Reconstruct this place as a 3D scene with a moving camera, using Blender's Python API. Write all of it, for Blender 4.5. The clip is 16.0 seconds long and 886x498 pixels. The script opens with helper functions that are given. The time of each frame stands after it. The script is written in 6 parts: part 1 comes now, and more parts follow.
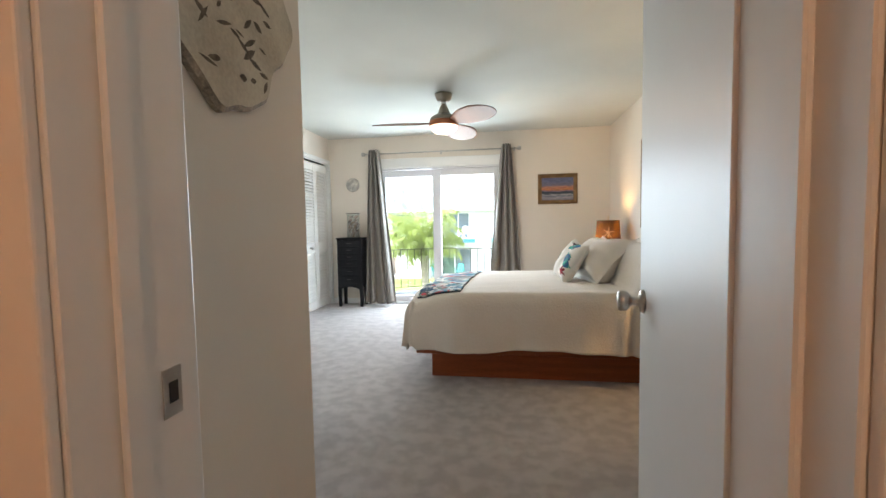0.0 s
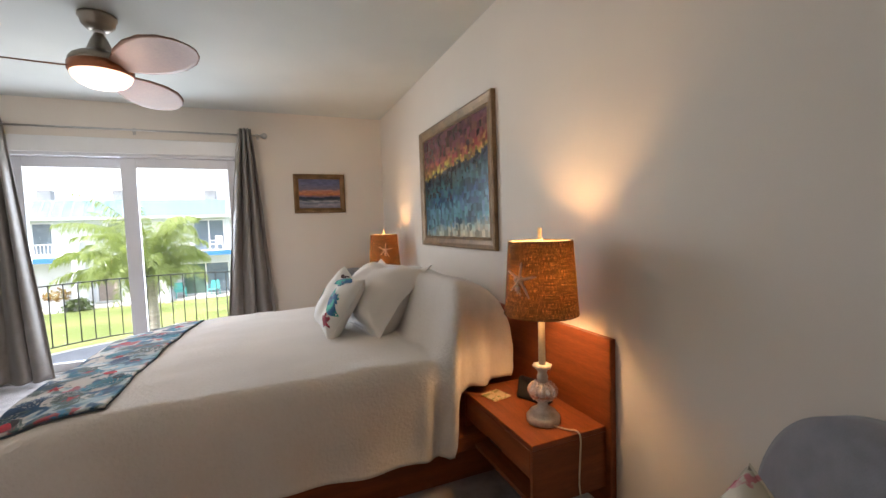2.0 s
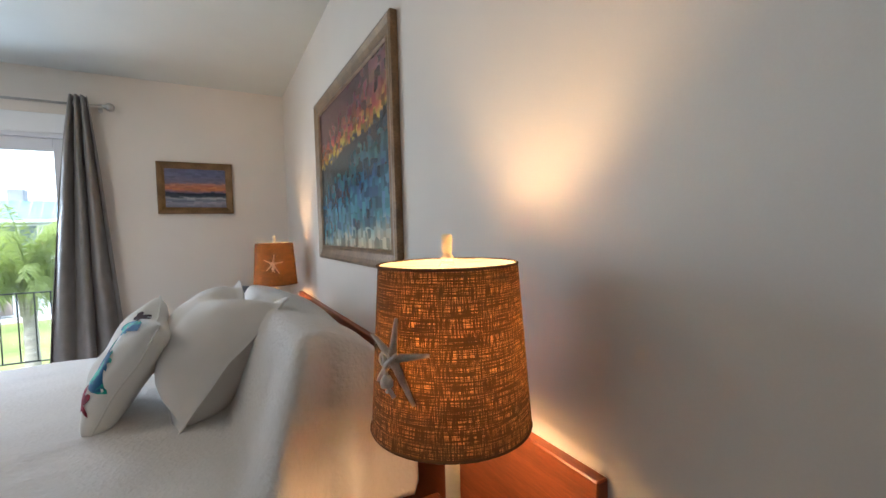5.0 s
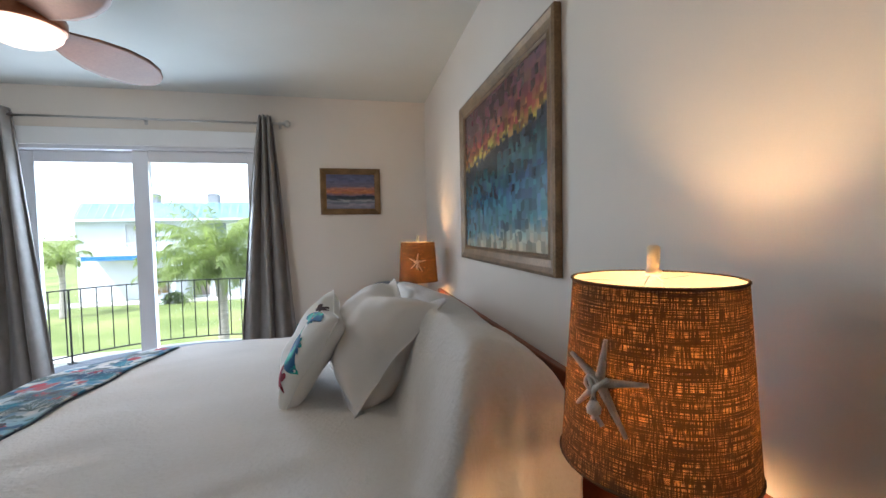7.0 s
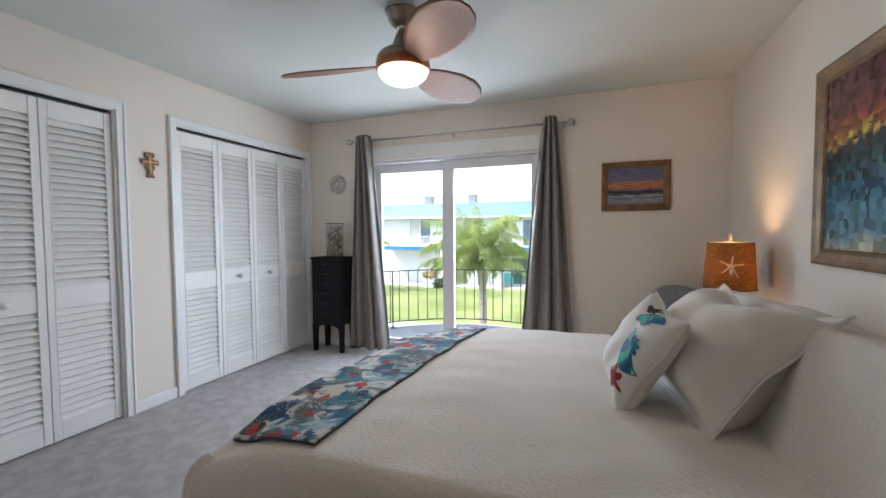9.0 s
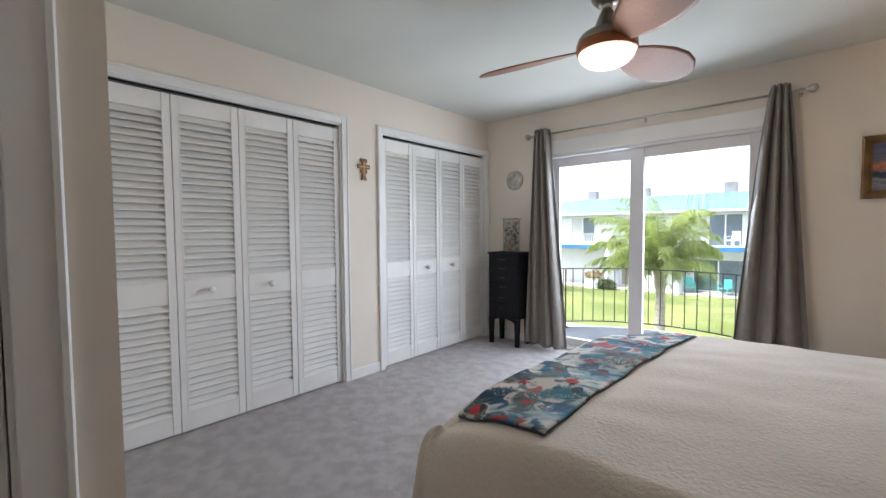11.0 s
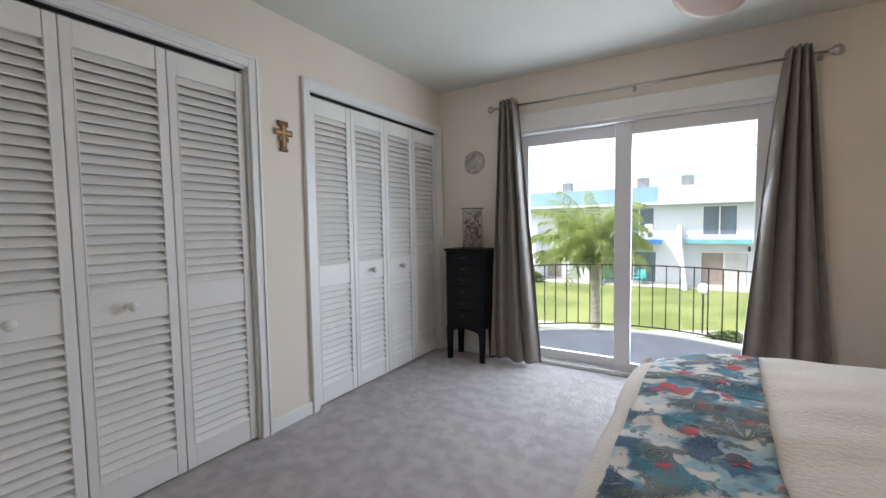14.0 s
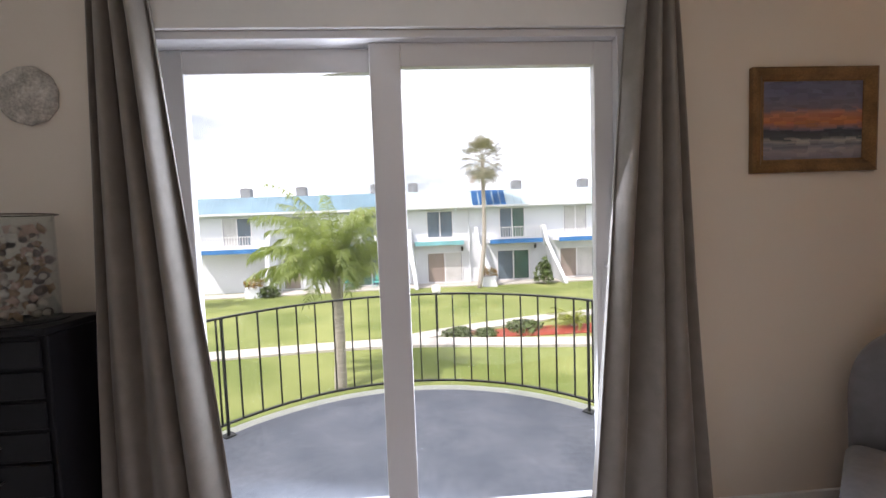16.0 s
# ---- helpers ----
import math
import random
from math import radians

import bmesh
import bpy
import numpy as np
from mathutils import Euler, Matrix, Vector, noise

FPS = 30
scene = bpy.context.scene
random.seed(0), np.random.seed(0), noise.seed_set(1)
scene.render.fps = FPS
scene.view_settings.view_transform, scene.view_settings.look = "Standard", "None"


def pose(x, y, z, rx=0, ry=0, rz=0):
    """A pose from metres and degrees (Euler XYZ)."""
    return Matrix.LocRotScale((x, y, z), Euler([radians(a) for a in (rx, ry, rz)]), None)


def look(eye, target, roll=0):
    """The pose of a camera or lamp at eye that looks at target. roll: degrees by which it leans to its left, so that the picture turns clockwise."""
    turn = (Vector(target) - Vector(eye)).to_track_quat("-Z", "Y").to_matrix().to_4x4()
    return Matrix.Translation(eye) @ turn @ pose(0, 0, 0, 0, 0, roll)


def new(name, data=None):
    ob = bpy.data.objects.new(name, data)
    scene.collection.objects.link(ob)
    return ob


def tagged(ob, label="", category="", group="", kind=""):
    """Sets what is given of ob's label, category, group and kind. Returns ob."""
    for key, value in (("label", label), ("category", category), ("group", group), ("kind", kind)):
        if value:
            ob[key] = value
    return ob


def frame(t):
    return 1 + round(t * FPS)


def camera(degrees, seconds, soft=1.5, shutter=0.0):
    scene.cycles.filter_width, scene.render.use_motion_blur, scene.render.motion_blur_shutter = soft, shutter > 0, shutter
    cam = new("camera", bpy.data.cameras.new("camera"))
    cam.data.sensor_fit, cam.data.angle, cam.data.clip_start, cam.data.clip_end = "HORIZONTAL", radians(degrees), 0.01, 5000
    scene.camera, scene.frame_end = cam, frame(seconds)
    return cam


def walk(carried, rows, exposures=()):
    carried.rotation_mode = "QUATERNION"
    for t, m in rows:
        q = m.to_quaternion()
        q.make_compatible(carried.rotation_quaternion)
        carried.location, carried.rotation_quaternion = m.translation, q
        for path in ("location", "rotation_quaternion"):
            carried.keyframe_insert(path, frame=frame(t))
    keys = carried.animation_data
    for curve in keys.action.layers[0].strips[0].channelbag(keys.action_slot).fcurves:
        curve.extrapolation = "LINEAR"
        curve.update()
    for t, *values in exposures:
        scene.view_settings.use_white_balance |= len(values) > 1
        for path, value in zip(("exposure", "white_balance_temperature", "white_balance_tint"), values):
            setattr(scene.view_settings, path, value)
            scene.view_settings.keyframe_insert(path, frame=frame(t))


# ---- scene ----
cam = camera(94.1, 16.0)
PATH = [
    (0, (0.066, -0.062, 1.134), (-0.234, 1.912, 1.019), -1.0),
    (0.5, (-0.004, 0.303, 1.161), (0.023, 2.3, 1.055), -1.1),
    (1, (0.062, 0.625, 1.219), (0.381, 2.596, 1.102), -1.6),
    (1.5, (0.18, 0.924, 1.243), (0.746, 2.839, 1.124), -1.7),
    (2, (0.291, 1.193, 1.229), (1.048, 3.04, 1.112), -1.9),
    (2.5, (0.397, 1.443, 1.192), (1.298, 3.226, 1.086), -1.7),
    (3, (0.533, 1.626, 1.161), (1.518, 3.362, 1.047), -1.9),
    (3.5, (0.737, 1.805, 1.181), (1.753, 3.525, 1.074), -1.9),
    (6, (0.888, 1.910, 1.216), (1.703, 3.735, 1.141), -0.7),
    (6.5, (0.835, 1.940, 1.220), (1.483, 3.830, 1.136), -0.9),
    (7, (0.778, 1.957, 1.236), (1.202, 3.910, 1.148), -1.1),
    (7.5, (0.716, 1.974, 1.242), (0.875, 3.966, 1.158), -0.8),
    (8, (0.624, 1.955, 1.233), (0.509, 3.949, 1.153), -0.5),
    (8.5, (0.496, 1.957, 1.223), (0.103, 3.917, 1.149), -0.6),
    (9, (0.455, 1.951, 1.238), (-0.234, 3.826, 1.151), -0.4),
    (9.5, (0.362, 1.928, 1.221), (-0.566, 3.697, 1.141), -0.4),
    (10, (0.29, 1.893, 1.225), (-0.827, 3.55, 1.14), -0.4),
    (12.5, (0.246, 1.859, 1.169), (-1.156, 3.284, 1.08), -0.4),
    (13, (0.164, 1.917, 1.155), (-1.185, 3.39, 1.056), -0.4),
    (13.5, (-0.101, 2.095, 1.167), (-1.339, 3.663, 1.064), -0.6),
    (14, (-0.424, 2.386, 1.188), (-1.468, 4.089, 1.07), -0.9),
    (14.5, (-0.689, 2.763, 1.181), (-1.471, 4.6, 1.066), -1.2),
    (15, (-0.799, 3.203, 1.185), (-1.275, 5.142, 1.063), -1.6),
    (15.5, (-0.813, 3.719, 1.194), (-0.975, 5.71, 1.079), -1.8),
    (16, (-0.807, 4.182, 1.248), (-0.68, 6.174, 1.124), -2.1),

]
EXPOSURES = [(0.0, 1.85, 6350, 10), (1.0, 1.42, 6350, 13), (2.0, 1.30, 6450, 19), (3.5, 1.40, 5850, 15), (6.0, 1.22, 5600, 13), (6.6, 1.06, 5600, 13), (8.0, 1.06, 5900, 16), (9.2, 0.96, 6050, 16),
             (12.5, 1.10, 6350, 18), (13.5, 0.86, 6350, 17), (14.2, 0.66, 6350, 17), (16.0, 0.45, 6700, 24)]
walk(cam, [(t, look(eye, target, roll)) for t, eye, target, roll in PATH], EXPOSURES)

# ---- world, sun and large lights ----
SUN_TO = Vector((-0.55, -0.45, 0.95)).normalized()
world = bpy.data.worlds.new("world")
scene.world = world
world.use_nodes = True
wn = world.node_tree
wn.nodes.clear()
w_out = wn.nodes.new("ShaderNodeOutputWorld")
w_bg = wn.nodes.new("ShaderNodeBackground")
w_sky = wn.nodes.new("ShaderNodeTexSky")
w_sky.sky_type = 'NISHITA'
w_sky.sun_disc = False
w_sky.sun_elevation = math.asin(SUN_TO.z)
w_sky.sun_rotation = math.atan2(SUN_TO.x, SUN_TO.y)
w_sky.air_density, w_sky.dust_density, w_sky.ozone_density = 1.0, 2.0, 1.0
w_bg.inputs["Strength"].default_value = 0.12
# thin broken cloud over the sky
w_tc = wn.nodes.new("ShaderNodeTexCoord")
w_map = wn.nodes.new("ShaderNodeMapping")
w_map.inputs["Scale"].default_value = (1.0, 1.0, 2.6)
w_noise = wn.nodes.new("ShaderNodeTexNoise")
w_noise.inputs["Scale"].default_value = 2.6
w_noise.inputs["Detail"].default_value = 7
w_ramp = wn.nodes.new("ShaderNodeValToRGB")
w_ramp.color_ramp.elements[0].position, w_ramp.color_ramp.elements[1].position = 0.30, 0.56
w_mix = wn.nodes.new("ShaderNodeMix")
w_mix.data_type = 'RGBA'
w_mix.inputs["B"].default_value = (14.0, 14.4, 15.0, 1)
wn.links.new(w_tc.outputs["Generated"], w_map.inputs["Vector"])
wn.links.new(w_map.outputs["Vector"], w_noise.inputs["Vector"])
wn.links.new(w_noise.outputs["Fac"], w_ramp.inputs["Fac"])
wn.links.new(w_ramp.outputs["Color"], w_mix.inputs["Factor"])
wn.links.new(w_sky.outputs["Color"], w_mix.inputs["A"])
wn.links.new(w_mix.outputs["Result"], w_bg.inputs["Color"])
wn.links.new(w_bg.outputs["Background"], w_out.inputs["Surface"])

sun = new("sun", bpy.data.lights.new("sun", 'SUN'))
sun.data.energy, sun.data.angle, sun.data.color = 4.5, radians(0.5), (1.0, 0.95, 0.88)
sun.matrix_world = look(SUN_TO * 50, (0, 0, 0))


def lamp(name, kind, place, power, colour, size=0.05):
    ob = new(name, bpy.data.lights.new(name, kind))
    ob.location = place
    ob.data.energy, ob.data.color = power, colour
    if kind == 'POINT':
        ob.data.shadow_soft_size = size
    return ob


WARM = (1.0, 0.62, 0.28)
# daylight from the sky through the glass door
sky_light = new("sky_light", bpy.data.lights.new("sky_light", 'AREA'))
sky_light.data.shape, sky_light.data.size, sky_light.data.size_y = 'RECTANGLE', 1.75, 1.8
sky_light.data.energy, sky_light.data.color = 33, (0.78, 0.90, 1.0)
sky_light.matrix_world = look((-0.85, 5.93, 1.02), (-2.0, 1.5, 0.2))
# bulbs: the ceiling fan's light kit, two bedside lamps, the hall's ceiling light
lamp("fan_bulb", 'POINT', (-0.52, 4.0, 2.075), 7.5, (1.0, 0.80, 0.60), 0.09)
lamp("bedside_bulb", 'POINT', (1.235, 2.52, 1.0), 5.2, WARM, 0.045)
lamp("bedside_bulb", 'POINT', (1.235, 4.92, 1.0), 5.2, WARM, 0.045)
lamp("hall_bulb", 'POINT', (0.22, -1.3, 2.25), 6.5, (1.0, 0.64, 0.40), 0.1)


# ---- materials ----
def nodes_of(name):
    m = bpy.data.materials.new(name)
    m.use_nodes = True
    nt = m.node_tree
    return m, nt, nt.nodes["Principled BSDF"]


def surface(name, colour, rough=0.6, metal=0.0, spread=0.12, scale=6.0, fine=120.0, bump=0.15, depth=0.002,
            second=None, mix=(0.35, 0.7), spec=None, stretch=(1, 1, 1), detail=6.0, piece=0.0, sheen=0.0, swell=0.0):
    """A worked surface: colour drifts at a large scale, grain and relief at a fine one. second: a colour that
    patches of the large scale turn to. piece: how far single pieces differ in tone."""
    m, nt, b = nodes_of(name)
    n, ln = nt.nodes, nt.links
    tc = n.new("ShaderNodeTexCoord")
    mp = n.new("ShaderNodeMapping")
    mp.inputs["Scale"].default_value = stretch
    ln.new(tc.outputs["Object"], mp.inputs["Vector"])
    big = n.new("ShaderNodeTexNoise")
    big.inputs["Scale"].default_value, big.inputs["Detail"].default_value = scale, detail
    small = n.new("ShaderNodeTexNoise")
    small.inputs["Scale"].default_value, small.inputs["Detail"].default_value = fine, 3
    ln.new(mp.outputs["Vector"], big.inputs["Vector"])
    ln.new(mp.outputs["Vector"], small.inputs["Vector"])
    ramp = n.new("ShaderNodeValToRGB")
    ramp.color_ramp.elements[0].position, ramp.color_ramp.elements[1].position = mix
    lo = tuple(c * (1 - spread) for c in colour)
    hi = second if second else tuple(min(1, c * (1 + spread)) for c in colour)
    ramp.color_ramp.elements[0].color = (*lo, 1)
    ramp.color_ramp.elements[1].color = (*hi, 1)
    ln.new(big.outputs["Fac"], ramp.inputs["Fac"])
    grain = n.new("ShaderNodeMix")
    grain.data_type, grain.blend_type = 'RGBA', 'OVERLAY'
    grain.inputs["Factor"].default_value = min(1.0, spread * 2)
    ln.new(ramp.outputs["Color"], grain.inputs["A"])
    ln.new(small.outputs["Fac"], grain.inputs["B"])
    last = grain.outputs["Result"]
    if piece:
        info = n.new("ShaderNodeObjectInfo")
        rng = n.new("ShaderNodeMapRange")
        rng.inputs["To Min"].default_value, rng.inputs["To Max"].default_value = 1 - piece, 1 + piece
        ln.new(info.outputs["Random"], rng.inputs["Value"])
        mul = n.new("ShaderNodeMix")
        mul.data_type, mul.blend_type = 'RGBA', 'MULTIPLY'
        mul.inputs["Factor"].default_value = 1
        ln.new(last, mul.inputs["A"])
        ln.new(rng.outputs["Result"], mul.inputs["B"])
        last = mul.outputs["Result"]
    ln.new(last, b.inputs["Base Color"])
    b.inputs["Roughness"].default_value, b.inputs["Metallic"].default_value = rough, metal
    if spec is not None:
        b.inputs["Specular IOR Level"].default_value = spec
    if sheen:
        b.inputs["Sheen Weight"].default_value = sheen
    if bump:
        bp = n.new("ShaderNodeBump")
        bp.inputs["Strength"].default_value, bp.inputs["Distance"].default_value = bump, depth
        ln.new(small.outputs["Fac"], bp.inputs["Height"])
        if swell:
            wide = n.new("ShaderNodeBump")
            wide.inputs["Strength"].default_value, wide.inputs["Distance"].default_value = 1.0, swell
            ln.new(big.outputs["Fac"], wide.inputs["Height"])
            ln.new(wide.outputs["Normal"], bp.inputs["Normal"])
        ln.new(bp.outputs["Normal"], b.inputs["Normal"])
    return m


WALL = surface("wall_paint", (0.775, 0.705, 0.615), 0.75, spread=0.03, scale=1.5, fine=260, bump=0.12, depth=0.001)
# the white ceiling's dimness and green lawn bounce are put into its colour
CEIL = surface("dimmed_ceiling_paint", (0.60, 0.605, 0.555), 0.85, spread=0.03, scale=2.0, fine=170, bump=0.3, depth=0.002)
TRIM = surface("trim_paint", (0.80, 0.80, 0.78), 0.38, spread=0.03, scale=3, fine=60, bump=0.05, depth=0.0006)
LOUVRE = surface("louvre_paint", (0.80, 0.79, 0.76), 0.45, spread=0.03, scale=4, fine=80, bump=0.05, depth=0.0006, piece=0.03)
DOORPAINT = surface("door_paint", (0.78, 0.78, 0.77), 0.42, spread=0.02, scale=2, fine=140, bump=0.06, depth=0.0006, spec=0.28)
CARPET = surface("carpet_pile", (0.545, 0.505, 0.505), 0.95, spread=0.11, scale=11.0, fine=260, bump=1.0, depth=0.012, detail=12.0,
                 second=(0.61, 0.57, 0.565), mix=(0.40, 0.60), sheen=0.2, swell=0.012)
VINYL = surface("window_vinyl", (0.70, 0.70, 0.71), 0.35, spread=0.02, scale=3, fine=60, bump=0.02)
TEAK = surface("red_brown_wood", (0.25, 0.066, 0.020), 0.36, spec=0.35, spread=0.20, scale=3.0, fine=40, bump=0.06, depth=0.0008, stretch=(0.6, 1.0, 9.0))
TEAK_Y = surface("red_brown_wood_long", (0.25, 0.066, 0.020), 0.34, spec=0.35, spread=0.20, scale=3.0, fine=40, bump=0.06, depth=0.0008, stretch=(9.0, 0.7, 9.0))
TEAK_X = surface("red_brown_wood_cross", (0.25, 0.066, 0.020), 0.34, spec=0.35, spread=0.20, scale=3.0, fine=40, bump=0.06, depth=0.0008, stretch=(0.7, 9.0, 9.0))
SPREAD = surface("cream_spread", (0.70, 0.65, 0.585), 0.9, spread=0.05, scale=3, fine=80, bump=0.9, depth=0.004, sheen=0.25)
LINEN = surface("cream_linen", (0.77, 0.725, 0.665), 0.9, spread=0.04, scale=6, fine=300, bump=0.25, depth=0.001, sheen=0.2)
BLACK = surface("black_lacquer", (0.004, 0.004, 0.006), 0.45, spread=0.2, scale=8, fine=60, bump=0.03, spec=0.22)
NICKEL = surface("brushed_nickel", (0.55, 0.53, 0.50), 0.28, metal=1.0, spread=0.08, scale=20, fine=200, bump=0.03, depth=0.0004)
CURTAIN = surface("grey_satin_curtain", (0.225, 0.20, 0.175), 0.42, spread=0.10, scale=14, fine=400, bump=0.2, depth=0.0008, sheen=0.2)
GREYCLOTH = surface("grey_upholstery", (0.19, 0.19, 0.21), 0.85, spread=0.10, scale=20, fine=500, bump=0.4, depth=0.0012, sheen=0.3)
DARKWOOD = surface("dark_wood", (0.035, 0.015, 0.010), 0.35, spread=0.25, scale=5, fine=50, bump=0.05, stretch=(5, 5, 0.8))
# near-black colour that paints the shade of small gaps and holes
DARKGAP = surface("gap_shade", (0.02, 0.02, 0.02), 0.9, spread=0.1, bump=0)


def glass_material(name):
    m, nt, b = nodes_of(name)
    n, ln = nt.nodes, nt.links
    tr = n.new("ShaderNodeBsdfTransparent")
    tr.inputs["Color"].default_value = (0.96, 0.98, 0.98, 1)
    gl = n.new("ShaderNodeBsdfGlossy")
    gl.inputs["Roughness"].default_value = 0.02
    lw = n.new("ShaderNodeLayerWeight")
    pw = n.new("ShaderNodeMath")
    pw.operation = 'POWER'
    pw.inputs[1].default_value = 4.0
    ad = n.new("ShaderNodeMath")
    ad.operation = 'MULTIPLY_ADD'
    ad.inputs[1].default_value, ad.inputs[2].default_value = 0.6, 0.035
    mx = n.new("ShaderNodeMixShader")
    ln.new(lw.outputs["Facing"], pw.inputs[0])
    ln.new(pw.outputs[0], ad.inputs[0])
    ln.new(ad.outputs[0], mx.inputs["Fac"])
    ln.new(tr.outputs["BSDF"], mx.inputs[1])
    ln.new(gl.outputs["BSDF"], mx.inputs[2])
    ln.new(mx.outputs["Shader"], n["Material Output"].inputs["Surface"])
    return m


GLASS = glass_material("window_glass")


# ---- building helpers ----
def link_mesh(name, bm, mat, smooth=False, weld=False):
    if weld:
        bmesh.ops.remove_doubles(bm, verts=bm.verts, dist=1e-5)
    bmesh.ops.recalc_face_normals(bm, faces=bm.faces)
    if smooth:
        for fc in bm.faces:
            fc.smooth = True
    me = bpy.data.meshes.new(name)
    bm.to_mesh(me)
    bm.free()
    me.materials.append(mat)
    return me


def part(name, bm, mat, parent=None, label="", smooth=False, at=(0, 0, 0), turn=(0, 0, 0)):
    """Link a bmesh (in its parent's space) as one mesh object under a thing or a part."""
    me = bm if isinstance(bm, bpy.types.Mesh) else link_mesh(name, bm, mat, smooth)
    ob = new(name, me)
    ob.location = at
    ob.rotation_euler = [radians(a) for a in turn]
    if parent is not None:
        ob.parent = parent
    if label:
        tagged(ob, label)
    return ob


def thing(name, label, category, at=(0, 0, 0), turn=0.0, group="", kind=""):
    ob = new(name)
    ob.empty_display_size = 0.1
    ob.location = at
    ob.rotation_euler = (0, 0, radians(turn))
    return tagged(ob, label, category, group, kind)


def box(x0, x1, y0, y1, z0, z1, bev=0.0, segs=2, bm=None):
    bm = bm or bmesh.new()
    got = bmesh.ops.create_cube(bm, size=1.0)["verts"]
    for v in got:
        v.co = Vector(((x0 + x1) / 2 + v.co.x * (x1 - x0), (y0 + y1) / 2 + v.co.y * (y1 - y0), (z0 + z1) / 2 + v.co.z * (z1 - z0)))
    if bev:
        es = {e for v in got for e in v.link_edges}
        bmesh.ops.bevel(bm, geom=list(es), offset=bev, segments=segs, affect='EDGES', profile=0.5)
    return bm


def lathe(profile, steps=32, bm=None, centre=(0, 0), flute=0, deep=0.0):
    """Turn a profile of (radius, z) round the upright axis. flute: number of lobes, deep: how far they go in."""
    bm = bm or bmesh.new()
    rings = []
    for r, z, *f in profile:
        k = f[0] if f else 0.0
        rings.append([bm.verts.new((centre[0] + (r + (k * deep * math.cos(flute * a) if flute else 0)) * math.cos(a),
                                    centre[1] + (r + (k * deep * math.cos(flute * a) if flute else 0)) * math.sin(a), z))
                      for a in (2 * math.pi * i / steps for i in range(steps))])
    for lo, hi in zip(rings, rings[1:]):
        for i in range(steps):
            j = (i + 1) % steps
            bm.faces.new((lo[i], lo[j], hi[j], hi[i]))
    if profile[0][0] > 1e-4:
        bm.faces.new(rings[0][::-1])
    if profile[-1][0] > 1e-4:
        bm.faces.new(rings[-1])
    return bm


def grid(nu, nv, fn, bm=None, wrap=False):
    """A sheet of nu by nv points, fn(u, v) for u and v from 0 to 1."""
    bm = bm or bmesh.new()
    vs = [[bm.verts.new(fn(i / (nu - 1), j / (nv - 1))) for j in range(nv)] for i in range(nu)]
    for i in range(nu - 1):
        for j in range(nv - 1):
            bm.faces.new((vs[i][j], vs[i + 1][j], vs[i + 1][j + 1], vs[i][j + 1]))
    return bm


def rod(a, b, r, steps=10, bm=None, r2=None):
    bm = bm or bmesh.new()
    a, b = Vector(a), Vector(b)
    q = (b - a).to_track_quat('Z', 'Y')
    r2 = r if r2 is None else r2
    lo, hi = [], []
    for i in range(steps):
        t = 2 * math.pi * i / steps
        d = Vector((math.cos(t), math.sin(t), 0))
        lo.append(bm.verts.new(a + q @ (d * r)))
        hi.append(bm.verts.new(b + q @ (d * r2)))
    for i in range(steps):
        j = (i + 1) % steps
        bm.faces.new((lo[i], lo[j], hi[j], hi[i]))
    bm.faces.new(lo[::-1])
    bm.faces.new(hi)
    return bm


def tube(points, r, steps=8, bm=None):
    bm = bm or bmesh.new()
    pts = [Vector(p) for p in points]
    rings = []
    for k, p in enumerate(pts):
        d = (pts[min(k + 1, len(pts) - 1)] - pts[max(k - 1, 0)]).normalized()
        q = d.to_track_quat('Z', 'Y')
        rr = r(k / (len(pts) - 1)) if callable(r) else r
        rings.append([bm.verts.new(p + q @ Vector((rr * math.cos(2 * math.pi * i / steps), rr * math.sin(2 * math.pi * i / steps), 0))) for i in range(steps)])
    for lo, hi in zip(rings, rings[1:]):
        for i in range(steps):
            j = (i + 1) % steps
            bm.faces.new((lo[i], lo[j], hi[j], hi[i]))
    bm.faces.new(rings[0][::-1])
    bm.faces.new(rings[-1])
    return bm


def structure(name, bm, mat, label, category):
    return tagged(part(name, bm, mat), label, category, kind="structure")


# ---- the room's shell ----
XL, XR, YN, TOP = -2.49, 1.45, 5.74, 2.41          # left, right and window wall, ceiling
XC, YC = -1.08, 2.10                                # face and end of the closet block by the entrance
XA, YA = -0.61, 1.27                                # face and end of the short wall by the door
YD0, YD1, DL, DR, DH = 0.31, 0.49, -0.405, 0.345, 2.05   # doorway: wall's two faces, jambs, height
GX0, GX1, GZ0, GZ1 = -1.80, 0.02, 0.0, 1.965        # hole for the sliding glass door

structure("floor", box(-3.4, 1.6, -2.2, 5.95, -0.25, 0.0), CARPET, "light grey-beige cut-pile carpet covering the bedroom floor", "floor")
structure("ceiling", box(-3.4, 1.6, -2.2, 5.95, TOP, TOP + 0.2), CEIL, "white painted ceiling with fine texture, dimness and green bounce in its colour", "ceiling")
structure("wall_east", box(XR, XR + 0.15, YD0, YN, 0, TOP), WALL, "cream painted wall behind the bed's headboard", "wall")
wn_bm = box(XL - 0.7, GX0, YN, YN + 0.2, 0, TOP)
box(GX1, XR + 0.15, YN, YN + 0.2, 0, TOP, bm=wn_bm)
box(GX0, GX1, YN, YN + 0.2, GZ1, TOP, bm=wn_bm)
structure("wall_north", wn_bm, WALL, "cream painted wall with a wide glass door opening", "wall")
